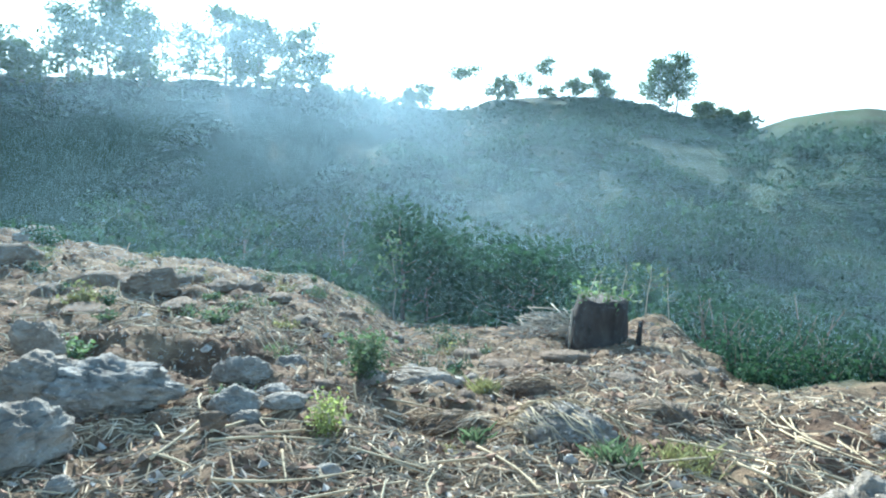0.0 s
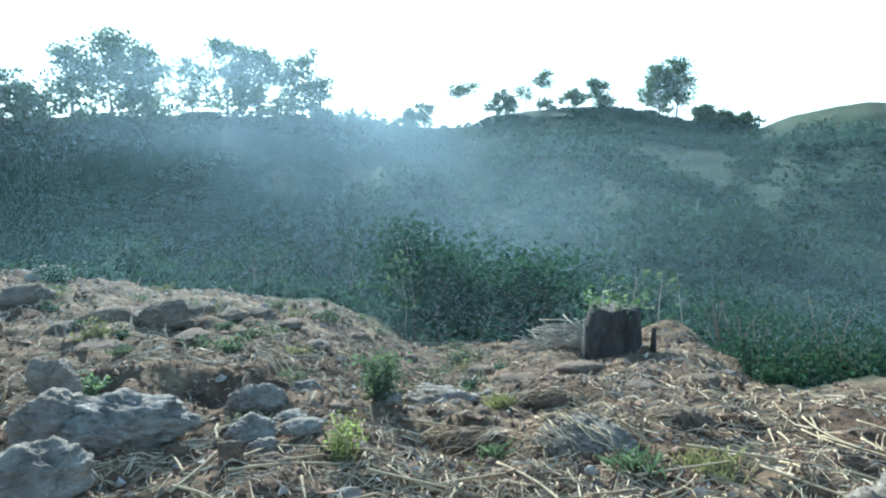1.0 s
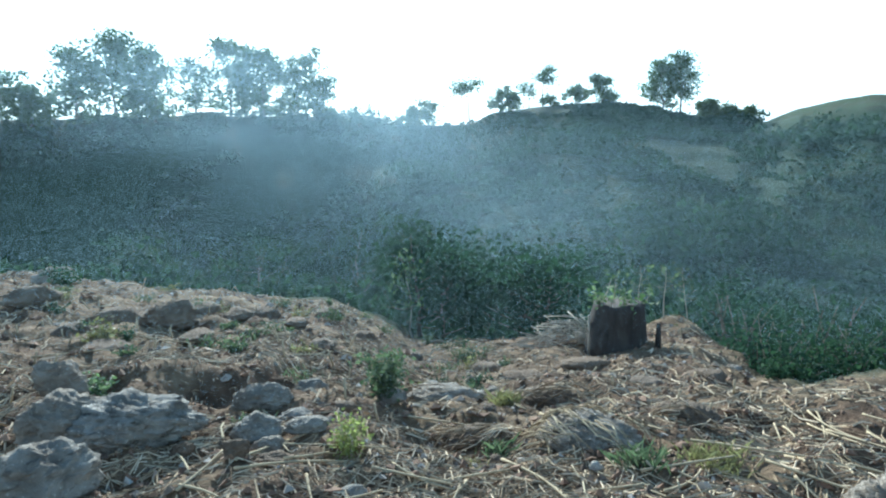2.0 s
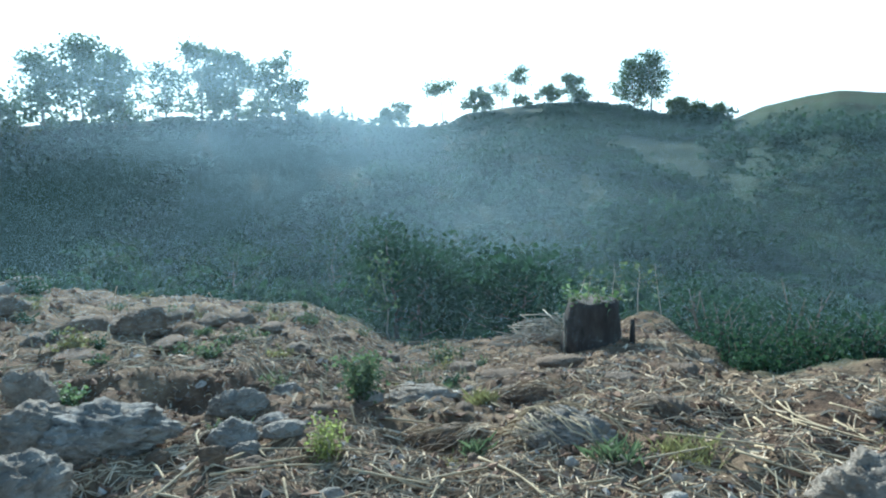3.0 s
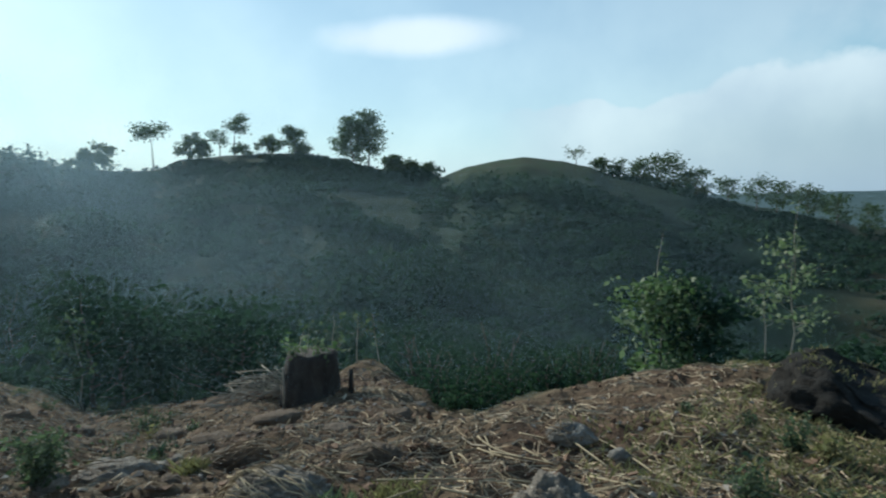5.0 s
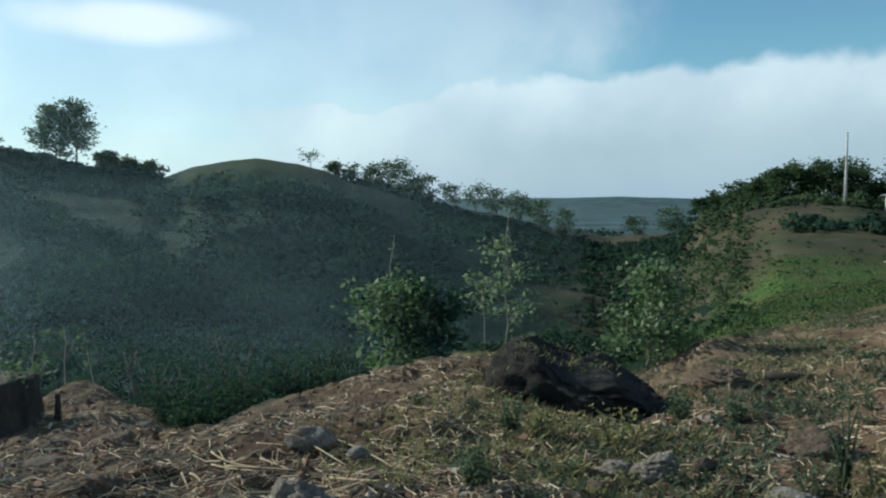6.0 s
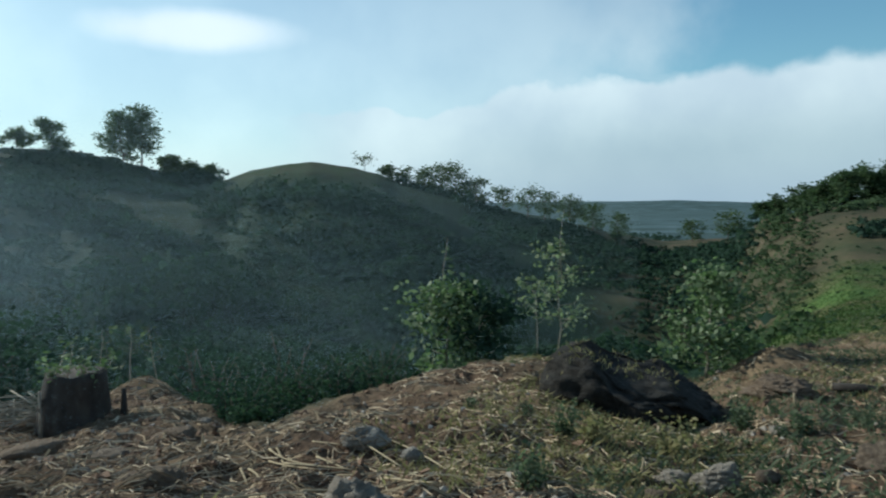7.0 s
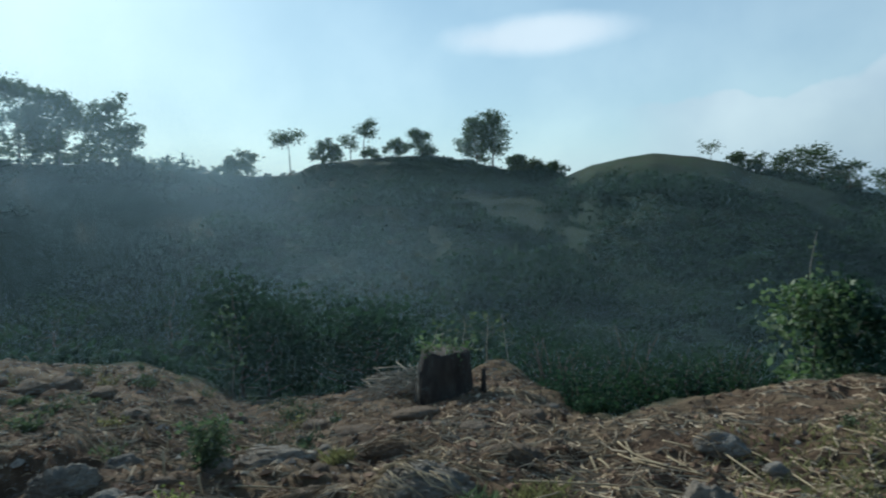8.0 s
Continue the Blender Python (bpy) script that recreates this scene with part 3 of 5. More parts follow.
def scrub(name, az0, az1, r0, r1, bushes, label, leaf, seed, per=70, low=0.5, tall=2.0, keep=None, leafy=1.0, grain=0.0013):
    rng = np.random.default_rng(seed)
    az = rng.uniform(az0, az1, bushes)
    r = np.sqrt(rng.uniform(r0 ** 2, r1 ** 2, bushes))
    if keep is not None:
        ok = keep(az, r)
        az, r = az[ok], r[ok]
    x, y = r * np.sin(np.radians(az)), r * np.cos(np.radians(az))
    z = ground_height(x, y)
    n = len(r)
    big = low + (tall - low) * rng.uniform(0, 1, n) ** 2.2 * np.clip(0.6 + 0.8 * fbm(x, y, 12, 2, 70), 0.15, 1.4)
    lobes = 5
    off = rng.normal(size=(n, lobes, 3)) * [0.42, 0.42, 0.22]
    off[:, :, 2] = np.abs(off[:, :, 2]) + 0.12
    centre = np.stack([x, y, z], 1)
    which = rng.integers(0, n, n * per)
    lobe = off[which, rng.integers(0, lobes, n * per)]
    shell = rng.normal(size=(n * per, 3))
    shell /= np.linalg.norm(shell, axis=1)[:, None]
    shell[:, 2] = np.abs(shell[:, 2]) * 1.2 - 0.2
    face = shell.copy()
    shell = shell * rng.uniform(0.85, 1.03, n * per)[:, None] * [0.36, 0.36, 0.3]
    c = centre[which] + (lobe + shell) * big[which][:, None]
    c[:, 2] = np.maximum(c[:, 2], z[which] + 0.03)
    size = grain * r[which] + leafy * (0.09 + 0.1 * big[which])
    soft = face + np.array([0, 0, 0.8])
    soft /= np.linalg.norm(soft, axis=1)[:, None]
    ob = new(name, quads_mesh(name, leaves(c, size, rng, 0.2, 0.85, face), leaf, soft))
    return tagged(ob, label, "scrub", kind="stuff")


def in_front(az, r):
    """Beyond the brow, below the crests; the domed hill and the crest left of it are grass."""
    dome = (az > 23.6) & (az < 37) & (r > 92)
    crest = (az > 2) & (az < 19.5) & (r > 103)
    return (r < band(RIDGE, az)[0] * 1.02) & (r > band(BROW, az)[0] + 3) & ~dome & ~crest


def below_crest(az, r):
    """Low growth that leaves the very crest bare and thins out unevenly at its ends."""
    x, y = r * np.sin(np.radians(az)), r * np.cos(np.radians(az))
    ends = np.clip(np.minimum(az + 7, 42 - az) / 6, 0, 1)
    return (r < 0.975 * band(RIDGE, az)[0]) & (fbm(x, y, 13, 3, 73) + 0.7 * ends > 0.35)


def in_clumps(az, r):
    """Bushes stand together in hollows and along the foot of the hill, with open grass between."""
    x, y = r * np.sin(np.radians(az)), r * np.cos(np.radians(az))
    need = np.interp(r, (26, 40, 55, 90), (-0.9, -0.35, 0.12, 0.05)) - 0.6 * np.clip((az - 36) / 8, 0, 1)
    band_under_dome = (az > 22) & (az < 40) & (r > 78) & (r < 92)
    return in_front(az, r) & ((fbm(x, y, 15, 3, 71) > need) | band_under_dome)


scrub("hillside_scrub", -46, 66, 26, 140, 9500, "dark green scrub in clumps over the far hillside in haze", LEAF_WILD, 11, 60, 0.6, 3.2, in_clumps)
scrub("valley_scrub", -40, 62, 15, 42, 900, "dense dark undergrowth on the valley bottom", LEAF_WILD, 12, 110, 0.4, 2.7, in_front, 0.6, 0.0016)
scrub("crest_heath", -7, 22, 78, 111, 2300, "low dark heath over the rounded crest of the hill", LEAF_WILD, 19, 32, 0.4, 1.1, below_crest)
scrub("slope_heath", 10, 42, 46, 93, 1900, "low dark heath over the terraced slope", LEAF_WILD, 20, 30, 0.3, 1.0, below_crest)
scrub("spur_scrub", 73, 88, 62, 68, 90, "low dark bushes on the grassy spur", LEAF_WILD, 13, 90, 0.6, 1.7)
scrub("spur_thicket", 67.5, 90, 80, 92, 170, "dark thicket at the foot of the spur's trees", LEAF_SPUR, 17, 90, 0.5, 2.0)
scrub("spur_weeds", 67, 90, 20, 84, 420, "scattered dark weeds on the grassy spur", LEAF_SHRUB, 18, 26, 0.12, 0.5, None, 0.35)
scrub("bank_scrub", 56, 67, 45, 150, 420, "mixed green and brown bushes on the bank below the spur", LEAF_WILD, 15, 60, 0.5, 2.4)
scrub("flank_scrub", 62, 70.5, 17, 85, 430, "small green bushes on the flank of the spur", LEAF_SPUR, 16, 60, 0.3, 2.0, None, 0.6)
scrub("far_woods", 40, 70, 170, 420, 900, "distant dark woods beyond the valley mouth", LEAF_WILD, 14, 30, 2.0, 7.0)


def grass_cover():
    rng = np.random.default_rng(21)
    n = 60000
    az, r = rng.uniform(65, 90, n), np.sqrt(rng.uniform(16 ** 2, 52 ** 2, n))
    ok = (r > band(BROW, az)[0] + 0.6) & (az > 64.5 + 5.5 * np.clip((r - 14) / 61, 0, 1)) & (rng.uniform(0, 70, n) > r - 14)
    az, r = az[ok], r[ok]
    x, y = r * np.sin(np.radians(az)), r * np.cos(np.radians(az))
    feet = np.stack([x, y, ground_height(x, y) - 0.01], 1)
    b = blades(feet, 0.075, rng, 0.022, 1.1)
    tagged(new("meadow_grass", quads_mesh("meadow_grass", b, GRASS)), "short bright green grass on the sloping spur", "grass", kind="stuff")
    n = 32000
    az, r = rng.triangular(32, 60, 92, n), rng.uniform(4.5, 22, n)
    keep = (fbm(r * np.sin(np.radians(az)), r * np.cos(np.radians(az)), 1.6, 2, 80) > 0.05) & (r < band(BROW, az)[0] + 1)
    az, r = az[keep], r[keep]
    x, y = r * np.sin(np.radians(az)), r * np.cos(np.radians(az))
    feet = np.stack([x, y, ground_height(x, y) - 0.01], 1)
    b = blades(feet, 0.085, rng, 0.007, 1.3)
    tagged(new("dry_grass", quads_mesh("dry_grass", b, GRASS_DRY)), "thin dry yellow grass among the stubble", "grass", kind="stuff")


    n = 26000
    az, r = rng.triangular(52, 82, 92, n), rng.uniform(3.6, 20, n)
    keep = (fbm(r * np.sin(np.radians(az)), r * np.cos(np.radians(az)), 1.1, 2, 84) > -0.05) & (r < band(BROW, az)[0] + 1)
    az, r = az[keep], r[keep]
    x, y = r * np.sin(np.radians(az)), r * np.cos(np.radians(az))
    feet = np.stack([x, y, ground_height(x, y) - 0.01], 1)
    tagged(new("low_weeds", quads_mesh("low_weeds", blades(feet, 0.085, rng, 0.01, 1.2), LEAF_WEED)), "low olive weeds creeping through the stubble", "weeds", kind="stuff")


grass_cover()

# ---- trees along the skyline ----
RIDGE_TREES = [
    # bearing, distance, height, spread, first limb, limbs, leaves
    (-34.2, 97, 6.4, 3.4, 0.05, 16, 2900), (-31.8, 96, 5.6, 2.6, 0.05, 14, 2300), (-28.9, 98, 10.2, 3.2, 0.06, 24, 3200), (-26.3, 100, 11.2, 3.8, 0.08, 26, 4200), (-23.6, 97, 10.4, 3.4, 0.06, 24, 3600),
    (-20.6, 99, 8.8, 2.2, 0.15, 16, 1300), (-18.0, 101, 11.2, 3.2, 0.1, 24, 3900), (-15.4, 99, 10.2, 3.4, 0.08, 24, 3600), (-12.8, 100, 9.0, 3.0, 0.06, 22, 2900), (-11.0, 98, 6.6, 1.8, 0.1, 14, 1300),
]
CREST_TREES = [
    (-3.6, 104, 3.2, 1.6, 0.05, 10, 1500), (-2.2, 106, 4.4, 1.6, 0.15, 10, 900), (1.3, 111, 7.4, 2.0, 0.72, 9, 700), (4.0, 110, 3.8, 2.0, 0.1, 12, 1300), (4.9, 110, 3.2, 1.2, 0.15, 10, 600),
    (7.3, 111, 6.6, 1.5, 0.62, 9, 560), (6.2, 111, 4.4, 1.3, 0.5, 8, 320), (7.9, 111, 1.8, 1.3, 0.1, 9, 460), (9.9, 110, 2.8, 2.2, 0.1, 11, 1200), (12.1, 110, 5.0, 1.8, 0.1, 13, 1600),
    (16.7, 112, 8.2, 2.7, 0.05, 22, 3000), (18.0, 112.5, 10.0, 1.9, 0.25, 20, 2400), (20.1, 114, 2.6, 1.7, 0.05, 14, 2200), (21.5, 115, 2.3, 1.7, 0.05, 12, 2000), (22.8, 116, 2.3, 1.5, 0.05, 12, 1900),
]
for k, (az, r, high, spread, start, count, many) in enumerate(RIDGE_TREES + CREST_TREES):
    words = "umbrella-shaped thin tree on the skyline of the ridge" if start > 0.55 else "hazy broad-crowned tree standing on the ridge skyline" if high > 6 else "small bushy tree on the crest of the hill"
    tree("ridge_tree", spot(az, r, -0.2), high, spread, words, 100 + k, start, count, 0.05 + 0.011 * high, 0.62 if az < -8 else 0.42, int((0.62 if az < -8 else 1.25) * many), 0.22 + 0.045 * high if high > 4 else 0.3, group="trees on the ridge")

EDGE_TREES = [
    (35.3, 134, 3.4, 1.7, 0.45, 9, 90), (37.3, 133, 2.6, 1.7, 0.1, 10, 380), (38.6, 132, 3.4, 1.5, 0.2, 10, 260), (40.3, 130, 4.2, 1.9, 0.15, 11, 420),
    (41.6, 130, 5.6, 2.2, 0.2, 12, 480), (42.9, 130, 6.4, 2.4, 0.2, 14, 520), (44.6, 131, 5.0, 2.5, 0.1, 12, 560), (46.9, 134, 5.0, 1.9, 0.2, 11, 360),
]
END_TREES = [
    (48.9, 136, 6.4, 2.3, 0.25, 12, 380), (50.3, 138, 5.8, 2.6, 0.2, 12, 480), (52.4, 142, 6.6, 2.8, 0.12, 14, 640), (54.3, 146, 5.8, 2.6, 0.12, 12, 520),
    (56.2, 150, 5.2, 2.4, 0.1, 12, 440), (62.0, 160, 5.0, 2.4, 0.1, 12, 420), (64.6, 150, 5.6, 2.8, 0.1, 12, 520),
]
for k, (az, r, high, spread, start, count, many) in enumerate(EDGE_TREES + END_TREES):
    words = "almost bare little tree on the domed hilltop" if many < 100 else "dark leafy tree on the falling end of the ridge"
    tree("ridge_tree", spot(az, r, -0.1), high, spread, words, 140 + k, start, count, 0.05 + 0.011 * high, 0.5, int(many * 1.7), 0.36 + 0.055 * high, group="trees on the falling ridge")

SPUR_TREES = [
    (67.4, 98, 2.2, 2.2, 0.08, 12, 500), (69.2, 96, 2.8, 2.4, 0.08, 12, 600), (70.6, 95, 3.8, 2.6, 0.08, 14, 760), (72.0, 94, 4.8, 2.8, 0.08, 14, 900),
    (73.6, 94, 5.4, 3.0, 0.1, 14, 1000), (75.2, 94, 5.8, 3.0, 0.12, 14, 1000), (76.6, 94, 5.6, 2.8, 0.1, 14, 900), (78.2, 95, 4.4, 2.6, 0.08, 12, 760), (79.7, 94, 6.2, 2.2, 0.15, 12, 600),
    (80.9, 93, 8.2, 2.4, 0.35, 12, 520), (82.2, 93, 8.8, 2.6, 0.25, 14, 700), (83.9, 92, 9.0, 3.0, 0.1, 14, 1000), (86.0, 92, 9.4, 3.2, 0.1, 14, 1000),
]
for k, (az, r, high, spread, start, count, many) in enumerate(SPUR_TREES):
    tree("spur_tree", spot(az, r, -0.2), high, spread, "dark dense tree behind the grassy spur", 170 + k, start, count, 0.06 + 0.011 * high, 0.36, int(4.6 * many), 0.26 + 0.042 * high, LEAF_SPUR, group="trees behind the spur")

# ---- valley trees just below the field's edge ----
VALLEY_TREES = [(-26, 30, 4.0, 2.0), (-17, 28, 3.6, 1.9), (-9, 27, 4.6, 2.0), (-3.6, 15.0, 2.9, 1.0), (-1.6, 15.6, 2.4, 1.1), (0.4, 17, 2.4, 1.2), (5.0, 15.4, 1.9, 1.2),
                (7.4, 14.6, 1.8, 1.1), (9.8, 22, 3.6, 1.7), (15.2, 22, 3.2, 1.4), (21.5, 17, 2.4, 0.9), (26.5, 24, 4.4, 1.5), (33, 26, 4.0, 1.9)]
for k, (az, r, high, spread) in enumerate(VALLEY_TREES):
    tree("valley_tree", spot(az, r, -0.1), high, spread, "dark young tree rising from the shaded valley", 200 + k, 0.1, 18, 0.05, 0.15, 1500 if -5 < az < 9 else 1100 if spread > 1 else 500, 0.34, LEAF_WILD, group="young trees in the valley")

SLOPE_SHRUBS = [(23.2, 11.2, 1.3, 1.0), (25.2, 9.8, 1.2, 0.8), (26.9, 9.2, 1.2, 0.75), (28.4, 11.4, 1.7, 1.1), (30.2, 10.2, 1.3, 0.8), (31.5, 12.4, 1.9, 1.2), (33.2, 10.8, 1.4, 0.75),
                (34.8, 13.0, 1.9, 1.1), (36.4, 12.2, 1.5, 0.8), (38.6, 13.6, 1.6, 0.8), (26, 14.5, 2.2, 1.6), (22.6, 15.0, 2.0, 1.7), (30, 16, 2.4, 1.6), (37, 16.5, 2.2, 1.3)]
for k, (az, r, wide, high) in enumerate(SLOPE_SHRUBS):
    shrub("shrub", spot(az, r, -0.05), wide, (0.55, 1.1, 0.7, 1.35, 0.85)[k % 5] * high, "dark blue-green shrub just below the field's edge" if az < 26 else "fresh green leafy shrub just below the field's edge", 230 + k, LEAF_WILD if az < 26 or k % 3 == 0 else LEAF_SHRUB, 620 + 90 * (k % 4), 0.075, "shrubs below the edge", 13)


# ---- smoke drifting up the valley from a burnt heap below the field's edge ----


def smoke():
    """Fine grains of smoke, evenly spread: dense where the plume drifts left over the ridge, thin through the valley. A
    near veil at left imitates glare.
    """
    rng = np.random.default_rng(31)
    # how far each bearing and slope lies open before the land closes it
    ga, ge, gr = np.linspace(-52, 60, 150), np.linspace(-20, 15, 141), np.geomspace(9, 94, 64)
    a, e, r = np.meshgrid(np.radians(ga), np.tan(np.radians(ge)), gr, indexing="ij")
    under = ground_height(r * np.sin(a), r * np.cos(a), False) > 1.55 + r * e
    brow = band(BROW, ga)[0][:, None]
    under &= gr[None, None] > brow[:, :, None]
    open_to = np.where(under.any(2), gr[np.argmax(under, 2)], 94.0)
    spacing, puffs = 0.036, []
    for layer, (near, far) in enumerate(((0.0, 0.35), (0.3, 0.7), (0.65, 1.0))):
        i, j = np.meshgrid(np.arange(int(108 / spacing)), np.arange(int(33.5 / spacing)), indexing="ij")
        i, j = i.ravel(), j.ravel()
        az = -50 + (i + rng.uniform(-0.5, 0.5, len(i))) * spacing
        el = -19 + (j + rng.uniform(-0.5, 0.5, len(i))) * spacing
        drift = fbm(az + 0.6 * el, el * 1.7, 9.0, 4, 95 + 7 * layer)
        bell = lambda x, y, wx, wy: np.exp(-((az - x) / wx) ** 2 - ((el - y) / wy) ** 2)
        thick = 0.33 * bell(-8, 1.2, 10, 4.0) + 0.24 * bell(-7, 4, 8, 2.2) + 0.72 * bell(-21, 7.6, 12, 2.7) + 0.03 * bell(-30, -1, 22, 6) + 0.14 * bell(4, -3, 14, 5) + 0.03 * bell(9, 3.2, 9, 2.2) + 0.1 * bell(8, 6.4, 10, 1.8) + 0.1 * bell(17, 5.2, 6, 2.4) + 0.14 * bell(2, -6, 9, 4) + 0.03 * bell(30, -12, 14, 4) + 0.34 * bell(-19, 3.0, 16, 1.9) + 0.1 * bell(-14, -4, 10, 4)
        thick = thick * np.clip(1 + 0.42 * drift, 0.3, 1.8) + (0.12 - 0.085 * np.clip((8 - az) / 18, 0, 1)) * np.clip((66 - az) / 20, 0, 1) * np.clip((3.4 - el) / 2, 0, 1)
        reach = open_to[np.clip(((az + 52) / 112 * 149).round().astype(int), 0, 149), np.clip(((el + 20) / 35 * 140).round().astype(int), 0, 140)]
        start = band(BROW, az)[0] + 0.3
        thick = thick * np.clip((reach - start) / 4, 0.0, 1)
        even = np.modf(52.9829189 * np.modf(0.06711056 * (i + 31 * layer) + 0.00583715 * (j + 17 * layer))[0])[0]
        good = (even < thick) & (reach > start + 0.3)
        r = start + (0.97 * reach - start) * rng.uniform(near, far, len(az))
        az, el, r = np.radians(az[good]), np.tan(np.radians(el[good])), r[good]
        puffs.append(np.stack([r * np.sin(az), r * np.cos(az), 1.6 + r * el], 1))
    # near grains added at left to brighten the foreground like veiling glare
    q = 110000
    az, r = np.radians(rng.triangular(-47, -30, 22, q)), rng.uniform(3.6, 13, q)
    near = np.stack([r * np.sin(az), r * np.cos(az), 0.0 * r], 1)
    near[:, 2] = ground_height(near[:, 0], near[:, 1]) + rng.gamma(2.0, 0.6, q)
    p = np.concatenate(puffs + [near])
    p = p[p[:, 2] > ground_height(p[:, 0], p[:, 1])]
    k = len(p)
    size = (0.00041 * np.hypot(p[:, 0], p[:, 1]))[:, None, None]
    corner = np.array([[-0.5, 0, -0.29], [0.5, 0, -0.29], [0, 0, 0.58]])
    v = p[:, None] + (corner[None] * rng.choice([-1.0, 1.0], (k, 1, 1)) + rng.normal(size=(k, 3, 3)) * 0.12) * size
    me = bpy.data.meshes.new("smoke")
    me.vertices.add(3 * k)
    me.vertices.foreach_set("co", v.astype(np.float32).ravel())
    me.loops.add(3 * k)
    me.loops.foreach_set("vertex_index", np.arange(3 * k, dtype=np.int32))
    me.polygons.add(k)
    me.polygons.foreach_set("loop_start", np.arange(0, 3 * k, 3, dtype=np.int32))
    me.materials.append(SMOKE)
    me.update(calc_edges=True)
    tagged(new("smoke", me), "thin pale blue smoke drifting up the valley, and a glare veil over the near left", "smoke", kind="stuff")


smoke()

# ---- saplings on the brow ----


def sapling(name, az, r, wide, high, label, seed, leaf, many, size, lead=0.0, start=0.1, trunk=0.022):
    place = spot(az, r, -0.06)
    rng = np.random.default_rng(seed)
    ob = tree(name, place, high, wide * 0.42, label, seed, start, 16, trunk, size, many, 0.12 * wide + 0.03, leaf, BARK_PALE, "saplings on the brow", "sapling", 0.55, 0.6)
    if lead:
        foot, tip = Vector((0, 0, 0.6 * high)), Vector((0.14, 0.04, high + lead))
        bend = foot.lerp(tip, 0.6) + Vector((-0.06, 0.03, 0))
        part("leading_shoot", Geo().tube([foot, bend, tip], [0.014, 0.01, 0.004], 5), BARK_PALE, ob)
        u = rng.uniform(0.35, 1.0, 18)[:, None]
        c = np.array(foot[:]) + (np.array(tip[:]) - np.array(foot[:])) * u + rng.normal(size=(18, 3)) * [0.07, 0.07, 0.06]
        leaf_part("top_leaves", leaves(c, size * 0.9, rng, 0.3), leaf, ob)
    return ob


# one bush in two: bright leaves for its lit half, dark for its shaded half
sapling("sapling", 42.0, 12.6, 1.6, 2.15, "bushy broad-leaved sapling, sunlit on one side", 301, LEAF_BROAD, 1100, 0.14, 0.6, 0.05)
sapling("sapling", 44.8, 12.8, 1.5, 1.95, "shaded half of the bushy sapling beside the mound, in darker leaves", 302, LEAF_WILD, 1200, 0.15, 0.0, 0.05)
sapling("sapling", 51.8, 15.5, 1.5, 3.35, "slender sapling with pale drooping leaves", 303, LEAF_PALE, 280, 0.13, 0.3, 0.3)
sapling("sapling", 49.8, 16.5, 0.9, 2.6, "thin twiggy sapling with few leaves", 304, LEAF_PALE, 90, 0.16, 0.0, 0.5)
sapling("sapling", 63.2, 12.9, 1.35, 2.2, "leafy green sapling beside the stony mound", 305, LEAF_BROAD, 1500, 0.125, 0.0, 0.08)

sapling("sapling", -4.2, 14.2, 0.7, 2.3, "young tree with pale upper leaves below the edge", 309, LEAF_BROAD, 150, 0.13, 0.0, 0.4)
sapling("sapling", 18.5, 13.9, 0.6, 1.5, "thin pale-stemmed sapling behind the stump", 306, LEAF_WEED, 26, 0.1, 0.0, 0.45, 0.014)
sapling("sapling", 15.0, 12.4, 0.7, 1.5, "straggly sapling with few leaves behind the stump", 307, LEAF_WEED, 22, 0.1, 0.0, 0.5, 0.014)
sapling("sapling", 16.8, 13.2, 0.5, 1.2, "thin twig of a sapling behind the stump", 308, LEAF_WEED, 14, 0.1, 0.0, 0.5, 0.014)

# ---- hut, pole and stand on the spur ----


def hut(az, r):
    ob = thing("hut", spot(az, r), "small whitewashed hut with a sloping metal roof", "hut", turn=-az - 25)
    white = plain_material("whitewash", (0.62, 0.6, 0.55), (0.8, 0.79, 0.75), 3, 0.9)
    tin = plain_material("weathered_roof_sheet", (0.36, 0.36, 0.36), (0.55, 0.55, 0.54), 4, 0.5, 0.5)
    wood = bark_material("grey_timber", (0.12, 0.1, 0.08), (0.26, 0.22, 0.17))
    part("front_wall", Geo().box((-0.75, -0.7, -0.4), (0.45, -0.6, 1.75)), white, ob, smooth=False)
    part("back_wall", Geo().box((-0.75, 0.6, -0.4), (0.45, 0.7, 1.9)), white, ob, smooth=False)
    part("side_wall", Geo().box((-0.85, -0.7, -0.4), (-0.75, 0.7, 1.8)), white, ob, smooth=False)
    part("side_wall", Geo().box((0.45, -0.7, -0.4), (0.55, 0.7, 1.8)), wood, ob, "grey timber side wall", smooth=False)
    g = Geo()
    n = 14
    for k in range(n):
        x0, x1 = -1.2 + 2.9 * k / n, -1.2 + 2.9 * (k + 1) / n
        z0, z1 = 1.86 + 0.1 * k / n + 0.02 * (k % 2), 1.86 + 0.1 * (k + 1) / n + 0.02 * ((k + 1) % 2)
        g.add([(x0, -1.0, z0), (x1, -1.0, z1), (x1, 1.0, z1 + 0.25), (x0, 1.0, z0 + 0.25), (x0, -1.0, z0 - 0.04), (x1, -1.0, z1 - 0.04), (x1, 1.0, z1 + 0.21), (x0, 1.0, z0 + 0.21)],
              [(0, 1, 2, 3), (7, 6, 5, 4), (0, 4, 5, 1), (2, 6, 7, 3), (0, 3, 7, 4), (1, 5, 6, 2)])
    part("roof", g, tin, ob, "sloping grey corrugated roof", smooth=False)
    for y in (-0.85, 0.85):
        part("post", Geo().tube([(1.5, y, -0.4), (1.5, y, 1.98 + 0.1 * y)], [0.05, 0.05], 6), wood, ob)


hut(80.0, 82)


